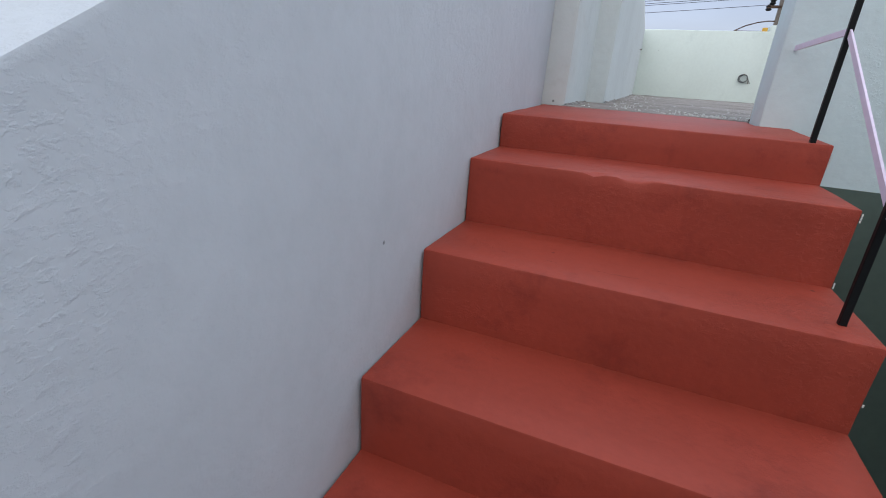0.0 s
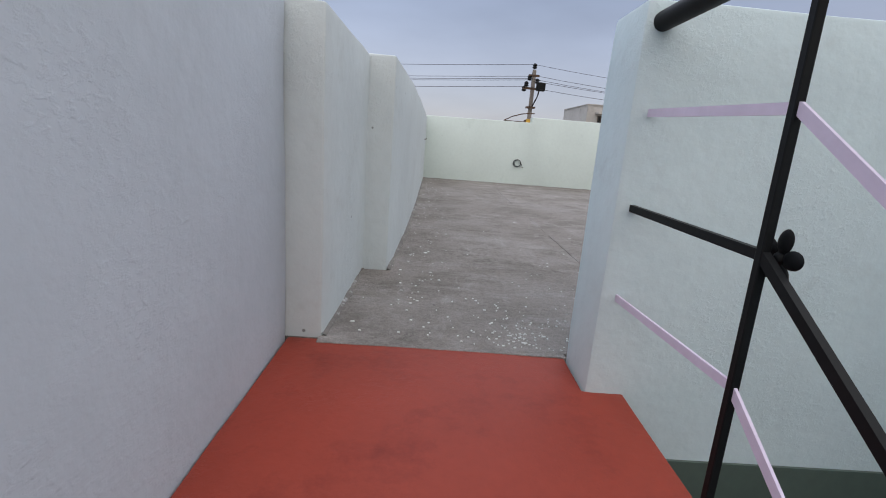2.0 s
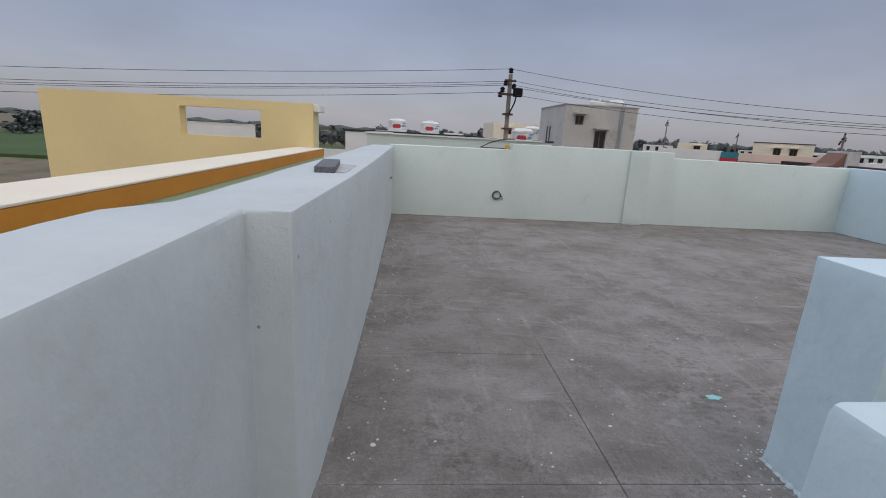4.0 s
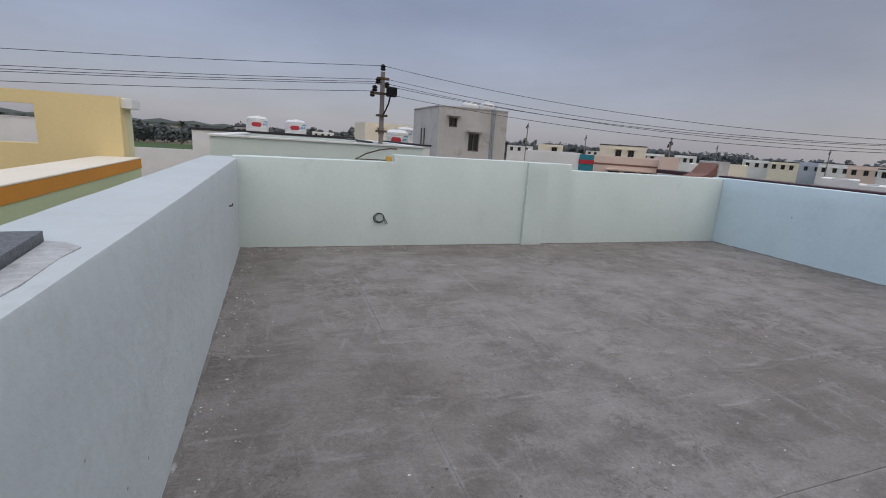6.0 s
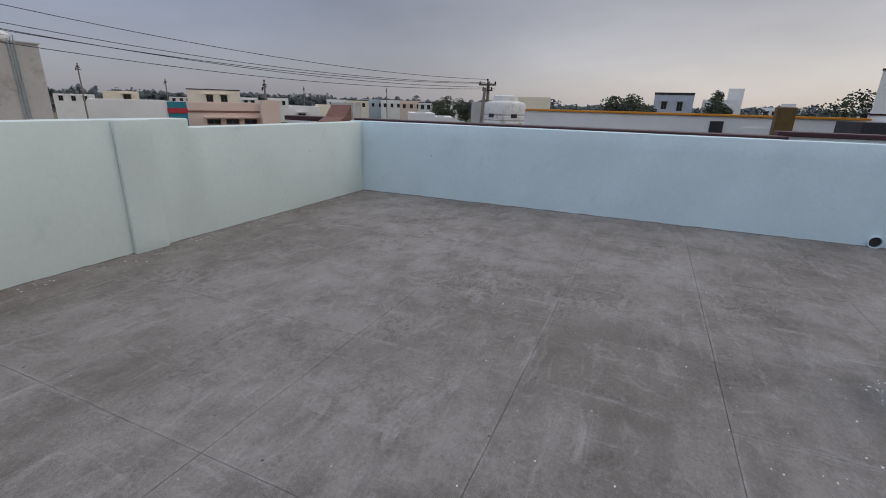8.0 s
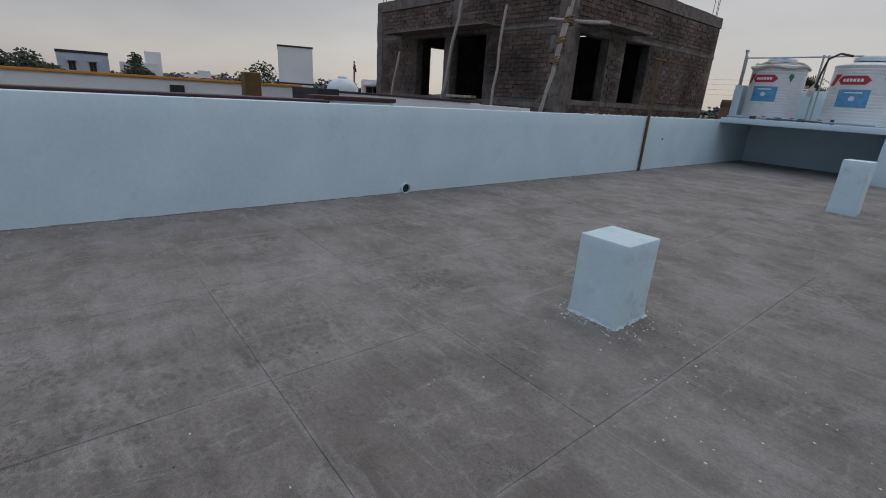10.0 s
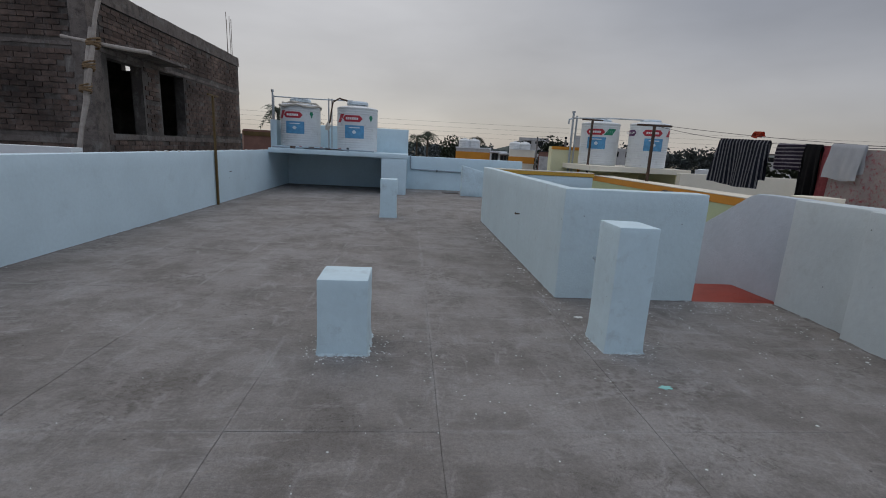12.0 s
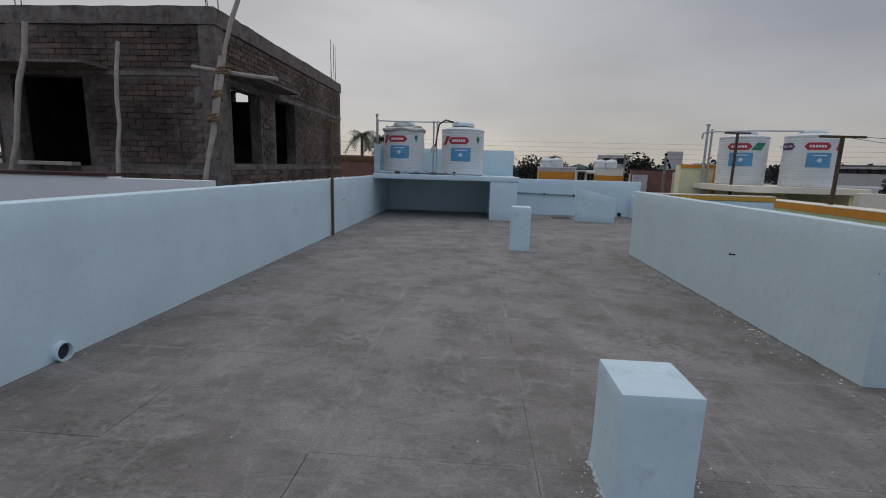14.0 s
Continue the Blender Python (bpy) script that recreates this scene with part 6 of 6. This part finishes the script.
def stripes(name, a, b, scale, axis="y"):
    m = bpy.data.materials.new(name)
    m.use_nodes = True
    t = m.node_tree
    geo = t.nodes.new("ShaderNodeNewGeometry")
    sep = t.nodes.new("ShaderNodeSeparateXYZ")
    t.links.new(geo.outputs["Position"], sep.inputs[0])
    k = t.nodes.new("ShaderNodeMath")
    k.operation = "MULTIPLY"
    k.inputs[1].default_value = scale
    t.links.new(sep.outputs["XYZ".index(axis.upper())], k.inputs[0])
    f = t.nodes.new("ShaderNodeMath")
    f.operation = "FRACT"
    t.links.new(k.outputs[0], f.inputs[0])
    r = t.nodes.new("ShaderNodeValToRGB")
    r.color_ramp.interpolation = "CONSTANT"
    r.color_ramp.elements[0].color = (*a, 1)
    e = r.color_ramp.elements.new(0.58)
    e.color = (*b, 1)
    e = r.color_ramp.elements.new(0.68)
    e.color = (*[0.4 * c for c in b], 1)
    e = r.color_ramp.elements.new(0.78)
    e.color = (*b, 1)
    r.color_ramp.elements[-1].position, r.color_ramp.elements[-1].color = 0.90, (*a, 1)
    t.links.new(f.outputs[0], r.inputs[0])
    bs = t.nodes["Principled BSDF"]
    bs.inputs["Roughness"].default_value = 0.95
    t.links.new(r.outputs[0], bs.inputs["Base Color"])
    return m


STRIPE = stripes("navy_striped_cotton", (0.008, 0.010, 0.024), (0.30, 0.30, 0.33), 14.0)
STRIPE_H = stripes("purple_striped_cotton", (0.03, 0.02, 0.04), (0.40, 0.36, 0.40), 20.0, "z")
BLACKCLOTH = material("black_cotton", (0.012, 0.011, 0.012), 0.95, 0.2, 0.1, 80)
FLORAL = material("floral_cotton", (0.55, 0.48, 0.46), 0.95, 0.1, 0.10, 30, tint=(0.52, 0.13, 0.16), tint_at=0.50)
PINKCLOTH = material("red_patterned_cotton", (0.40, 0.10, 0.11), 0.95, 0.2, 0.06, 60)
WHITECLOTH = material("white_cotton", (0.66, 0.67, 0.70), 0.95, 0.05, 0.1, 60)
REDCLOTH = material("orange_red_cotton", (0.45, 0.06, 0.03), 0.95, 0.2, 0.06, 60)


def laundry(name, y0, y1, ztop, zlow, mat, label, x=-2.2, lean=0.0, fold=0.03, seed=1):
    """A cloth over the line: front and back leaves with folds and a real thickness."""
    bm = bmb()
    nu, nv = 26, 14
    grid = []
    for j in range(2 * nv + 1):
        v = (j - nv) / nv
        row = []
        for i in range(nu + 1):
            u = i / nu
            y = y0 + (y1 - y0) * u
            wave = fold * abs(v) * (math.sin(9 * u + seed) + 0.6 * math.sin(21 * u + 2 * seed))
            drop = (ztop - zlow) * (1.0 if v >= 0 else 0.82) * abs(v)
            row.append(bm.verts.new((x + (0.022 + 0.02 * abs(v)) * (1 if v > 0 else -1 if v < 0 else 0) + wave, y + lean * drop + 0.012 * math.sin(5 * v + seed), ztop - 0.05 * (y + 1.8) - drop + 0.012 * math.sin(7 * u + seed) * abs(v))))
        grid.append(row)
    for a, b in zip(grid, grid[1:]):
        for i in range(nu):
            bm.faces.new((a[i], a[i + 1], b[i + 1], b[i]))
    bmesh.ops.solidify(bm, geom=bm.faces[:], thickness=0.004)
    return solid(name, bm, mat, label, "laundry", group="laundry on the line", smooth=True)


laundry("striped_cloth", -1.72, -0.62, 1.60, 0.88, STRIPE, "navy and grey striped cloth hanging on the clothesline", lean=-0.12)
laundry("small_cloth", -0.45, 0.02, 1.57, 1.22, STRIPE_H, "small purple striped cloth on the clothesline", seed=3)
laundry("black_garment", 0.0, 0.27, 1.58, 0.62, BLACKCLOTH, "black garment hanging on the clothesline", seed=4, fold=0.05)
laundry("red_garment", 0.22, 0.50, 1.57, 0.70, PINKCLOTH, "red patterned garment on the clothesline", seed=5, x=-2.25)
laundry("floral_cloth", 0.40, 1.50, 1.55, 0.55, FLORAL, "pale floral cloth hanging on the clothesline", seed=6, x=-2.24)
laundry("white_towel", 0.42, 0.85, 1.60, 1.18, WHITECLOTH, "white towel over the clothesline", seed=7, x=-2.17, fold=0.015)
laundry("red_cloth", -4.1, -3.85, 1.80, 1.66, REDCLOTH, "small orange-red cloth on the wire", seed=8, x=-4.6)

# ---- south and west: far facades ----
def south_house(az, d, wd, top, mat, label, **kw):
    return far_house(az, d, wd, top, mat, label, group="houses beyond the south parapet", **kw)


south_house(-96.4, 34, 4.4, 1.35, GREYW, "grey and orange painted house with a screen wall", band=(0.25, 0.55, ORANGE), coping=0.08, cap=WHITE)
south_house(-99.6, 33, 2.2, 1.25, WHITE, "white house with a dark door", windows=((0.1, 0.3, 0.5, 0.8), (0.6, 0.3, 0.5, 0.7)))
south_house(-102.6, 36, 3.2, 1.45, CREAM, "cream house with an orange front", band=(0.55, 0.5, ORANGE), coping=0.05, cap=WHITE)
south_house(-107.0, 30, 5.0, 1.35, BROWN, "brown clad house front", coping=0.04, cap=DARK)
south_house(-105.4, 29, 1.6, 1.05, GREYW, "plain grey screen wall on the street")
south_house(-110.2, 30, 2.6, 1.25, PINK, "pale pink house front", windows=((0.2, 0.4, 0.9, 0.5),))
south_house(-112.3, 28, 1.8, 1.15, BROWN, "dark brown panel with a pale flower emblem")
south_house(-70.2, 24, 5.0, 1.65, BROWN, "brown and ochre slatted house front", band=(0.1, 0.2, MUSTARD))
for az, d in ((-95.4, 38), (-96.6, 38), (-101.8, 40), (-103.0, 40)):
    x, y = polar(az, d)
    roof_tank(x, y, 1.15, 0.5, 1.05, stripes=False)
x, y = polar(-109.9, 44)
house(x, y, 1.2, 1.6, 3.0, -20, GREYW, "narrow grey unfinished stair tower", group="far houses")
far_house(-104.5, 75, 3.6, 3.7, GREYW, "grey unfinished block far off", windows=((0.2, 2.4, 1, 0.8), (0.6, 2.4, 1, 0.8)), group="far houses")
far_house(-115.5, 90, 5.0, 3.0, GREYW, "grey house far off", windows=((0.15, 1.4, 1.2, 1), (0.45, 1.4, 1.2, 1), (0.75, 1.4, 1.2, 1)), group="far houses")
rows = tuple((0.04 + 0.12 * k, z, 2.4, 0.9) for k in range(8) for z in (2.1,))
far_house(-127.5, 120, 6.5, 3.5, GREYW, "long unfinished concrete block with empty bays", windows=rows, coping=0.3, cap=CONC, group="far houses")
far_house(-136.0, 130, 8.0, 4.8, GREYW, "long unfinished concrete block with empty bays", windows=rows, coping=0.3, cap=CONC, group="far houses")
far_house(-127, 30, 9.0, 0.75, WHITE, "pale metal roofed shed", group="far houses")

# ---- power poles and wires ----
def power_pole(x, y, top, label, arms=1, frame=False):
    ob = thing("power_pole", (x, y, GROUND), label, "power pole", group="power poles")
    part("shaft", add_tube(bmb(), [(x, y, GROUND), (x, y, top - 0.15)], [0.10, 0.068], 4), POLE_CON, ob)
    if frame:
        part("strut", add_tube(bmb(), [(x - 1.3, y, GROUND), (x - 0.15, y, top - 1.3)], [0.12, 0.09], 4), POLE_CON, ob)
    for k, (z, half) in enumerate(((top - 0.35, 0.16), (top - 0.72, 0.30))):
        if arms > k:
            part("crossarm", add_box(bmb(), x - half * (4.2 if frame else 1), x + half * (4.2 if frame else 1), y - 0.06, y - 0.0, z, z + 0.06), RUST, ob)
    for dx, dz in ((0, 0), (-0.12, -0.33), (0.12, -0.42), (-0.2, -0.52), (-0.26, -0.66)):
        part("insulator", add_lathe(bmb(), [(0.04, top + dz - 0.12), (0.075, top + dz - 0.09), (0.05, top + dz - 0.05), (0.075, top + dz - 0.02), (0.03, top + dz + 0.03)], x + dx, y, 10), BLACK, ob)
    return ob


PX, PY, PT = 2.85, 15.5, 2.98
power_pole(PX, PY, PT, "tall concrete power pole with black insulators", 2)


def far_pole():
    x, y, top = 13.9, 8.9, 1.86
    ob = thing("power_pole", (x, y, GROUND), "slim double power pole with a crossarm", "power pole", group="power poles")
    part("shaft", add_tube(bmb(), [(x, y, GROUND), (x, y, top - 0.05)], [0.06, 0.042], 6), POLE_CON, ob)
    part("strut", add_tube(bmb(), [(x - 0.55, y + 0.3, GROUND), (x - 0.10, y + 0.06, top - 0.22)], [0.06, 0.04], 6), POLE_CON, ob)
    part("crossarm", add_box(bmb(), x - 0.10, x - 0.05, y - 0.24, y + 0.24, top - 0.16, top - 0.12), RUST, ob)
    part("crossarm", add_box(bmb(), x - 0.10, x - 0.05, y - 0.15, y + 0.15, top - 0.30, top - 0.27), RUST, ob)
    for dy, z in ((0, top), (-0.22, top - 0.07), (0.22, top - 0.07), (-0.12, top - 0.22), (0.12, top - 0.22)):
        part("insulator", add_lathe(bmb(), [(0.015, z - 0.05), (0.028, z - 0.04), (0.018, z - 0.02), (0.028, z), (0.01, z + 0.02)], x - 0.06, y + dy, 8), BLACK, ob)


lampbox = thing("street_lamp", (PX + 0.12, PY - 0.15, 2.1), "dark street lamp clamped to the power pole", "street lamp")
part("head", add_box(bmb(), PX + 0.08, PX + 0.34, PY - 0.25, PY - 0.08, 2.22, 2.46, 0.03), BLACK, lampbox)
part("stem", add_tube(bmb(), [(PX + 0.02, PY - 0.1, 1.75), (PX + 0.14, PY - 0.15, 2.05), (PX + 0.18, PY - 0.16, 2.25)], 0.02, 6), BLACK, lampbox)
part("clamp", add_box(bmb(), PX - 0.13, PX + 0.13, PY - 0.13, PY + 0.13, 1.72, 1.77), RUST, lampbox)
part("clamp", add_box(bmb(), PX - 0.13, PX + 0.13, PY - 0.13, PY + 0.13, 1.32, 1.37), RUST, lampbox)
far_pole()
x, y = polar(61.5, 70)
power_pole(x, y, 4.6, "far power pole with two crossarms", 2)
for az, d, top in ((54.4, 80, 3.6), (31.0, 95, 3.8), (-27.0, 40, 3.2), (40.5, 95, 3.6), (-104.5, 40, 2.6), (-107.5, 26, 2.2), (45.3, 40, 2.6)):
    x, y = polar(az, d)
    power_pole(x, y, top, "thin far power pole", 1)
wires = thing("power_lines", (PX, PY, 2.2), "overhead power lines between the poles", "power line")
for k, (dx, z) in enumerate(((0, PT), (0.12, 2.66), (-0.2, 2.53), (-0.12, 2.58), (-0.26, 2.34))):
    part("wire", add_tube(bmb(), line_of((PX + dx, PY, z), (13.84, 8.9 + 0.8 * dx, (1.86, 1.78, 1.76, 1.66, 1.62)[k]), 0.34, 24), 0.0055, 5), WIRE, wires)
    part("wire", add_tube(bmb(), line_of((PX + dx, PY, z), (-36.0, 15.2, z - 0.27), 0.75, 24), 0.0065, 5), WIRE, wires)
south_wires = thing("power_lines", (-30, -40, 3.4), "thin overhead lines beyond the roofs", "power line")
for k in range(4):
    part("wire", add_tube(bmb(), line_of((30, -34, 3.6 - 0.35 * k), (-60, -30, 4.2 - 0.4 * k), 0.5, 20), 0.007, 4), WIRE, south_wires)

# ---- floor panels and paint flakes ----
XJ = [-0.20, 0.93, 1.88, 2.84, 3.73, 4.67, 5.60, EX + 0.02]
YJ = [NY + 0.02, 7.74, 6.80, 5.83, 4.93, 4.09, 3.17, 2.218, 1.32, 0.40, -0.52, -1.44, -1.90, -2.85, -3.80, -4.75, -5.70, -6.65, SY - 0.02]
rng = random.Random(5)
for y1, y0 in zip(YJ, YJ[1:]):
    for x0, x1 in zip(XJ, XJ[1:]):
        if y1 <= 2.25 and y0 >= -1.91:
            if x1 < 1.9:
                continue
            x0 = 1.745 if x0 < 1.9 else x0
        dz = rng.uniform(-0.0012, 0.0012)
        g = 0.0004 + 0.0009 * rng.random()
        bm = add_box(bmb(), x0 + g, x1 - g, y0 + g, y1 - g, -0.022, dz)
        bmesh.ops.bevel(bm, geom=[e for e in bm.edges if all(v.co.z > -0.01 for v in e.verts)], offset=0.0011, segments=1, affect="EDGES")
        bmesh.ops.subdivide_edges(bm, edges=[e for e in bm.edges if e.calc_length() > 0.3], cuts=9, use_grid_fill=True)
        for v in bm.verts:
            ax = min(abs(v.co.x - x0), abs(v.co.x - x1)) < 0.004
            ay = min(abs(v.co.y - y0), abs(v.co.y - y1)) < 0.004
            if ax and not ay:
                v.co.x += 0.0034 * noise.noise(Vector((round(v.co.x, 1), v.co.y * 5.3, 2)))
            elif ay and not ax:
                v.co.y += 0.0034 * noise.noise(Vector((v.co.x * 5.3, round(v.co.y, 1), 6)))
        part("panel", bm, SCREED, floor)

fl_v, fl_f = [], []


def flake(x, y, r, z=0.0016):
    n = rng.choice((5, 6, 7))
    b = len(fl_v)
    a0 = rng.random() * 6
    pts = [(x + r * rng.uniform(0.55, 1.2) * math.cos(a0 + 2 * math.pi * k / n), y + r * rng.uniform(0.4, 1.0) * math.sin(a0 + 2 * math.pi * k / n)) for k in range(n)]
    fl_v.extend([(px, py, -0.001) for px, py in pts] + [(px, py, z) for px, py in pts])
    fl_f.append(tuple(b + n + k for k in range(n)))
    for k in range(n):
        fl_f.append((b + k, b + (k + 1) % n, b + n + (k + 1) % n, b + n + k))


def scatter(n, fx, fy, rmin=0.003, rmax=0.010):
    for _ in range(n):
        flake(fx(), fy(), rng.uniform(rmin, rmax) * (1 + 0.9 * (rng.random() < 0.06)))


U, G = rng.uniform, rng.gauss
scatter(150, lambda: WX + 0.04 + abs(G(0, 0.12)), lambda: U(2.3, NY), 0.002, 0.0065)
scatter(70, lambda: U(-0.15, 0.9), lambda: 2.30 + abs(G(0, 0.55)), 0.002, 0.005)
scatter(110, lambda: 0.44 + G(0, 0.09), lambda: 2.26 + abs(G(0, 0.16)), 0.0015, 0.0055)
scatter(140, lambda: U(0, EX), lambda: NY - 0.04 - abs(G(0, 0.10)), 0.003, 0.009)
for cx, cy, hw in ((3.335, 3.24, 0.15), (1.65, 3.15, 0.14), (3.34, -2.0, 0.15)):
    for _ in range(95):
        side, along = rng.randrange(4), U(-1.1, 1.1) * hw
        d = hw + 0.006 + abs(G(0, 0.045))
        dx, dy = ((d, along), (-d, along), (along, d), (along, -d))[side]
        flake(cx + dx, cy + dy, U(0.0015, 0.0065))
    for _ in range(30):
        a, d = U(0, 2 * math.pi), hw * 1.4 + abs(G(0, 0.14))
        flake(cx + d * math.cos(a), cy + d * math.sin(a), U(0.002, 0.006))
scatter(90, lambda: U(1.0, 3.6), lambda: 3.3 + abs(G(0, 0.8)), 0.002, 0.006)
scatter(80, lambda: U(0.6, 1.9), lambda: 2.30 + abs(G(0, 0.25)), 0.002, 0.007)
scatter(110, lambda: 1.78 + abs(G(0, 0.10)), lambda: U(-1.9, 2.2), 0.003, 0.009)
scatter(60, lambda: EX - 0.03 - abs(G(0, 0.05)), lambda: U(SY, NY), 0.003, 0.008)
scatter(60, lambda: U(0.0, EX), lambda: U(2.5, NY), 0.002, 0.004)
me = bpy.data.meshes.new("paint_flakes")
me.from_pydata(fl_v, [], fl_f)
me.materials.append(FLAKE)
tagged(new("paint_flakes", me), "white paint splashes and flakes on the cement floor", "paint flakes", kind="stuff")
for x, y, r, lab in ((1.612, 3.702, 0.032, "dried teal paint splash on the cement floor"), (1.71, 2.677, 0.030, "dried white paint splash on the cement floor")):
    bm = bmb()
    pts = [(x + r * (0.5 + 0.8 * abs(math.sin(2.5 * a + x))) * math.cos(a), y + 0.6 * r * (0.5 + 0.7 * abs(math.sin(3.5 * a))) * math.sin(a)) for a in [2 * math.pi * k / 26 for k in range(26)]]
    solid("paint_splash", add_prism(bm, pts, "z", -0.001, 0.003), FLAKE_TEAL if "teal" in lab else FLAKE, lab, "paint splash")
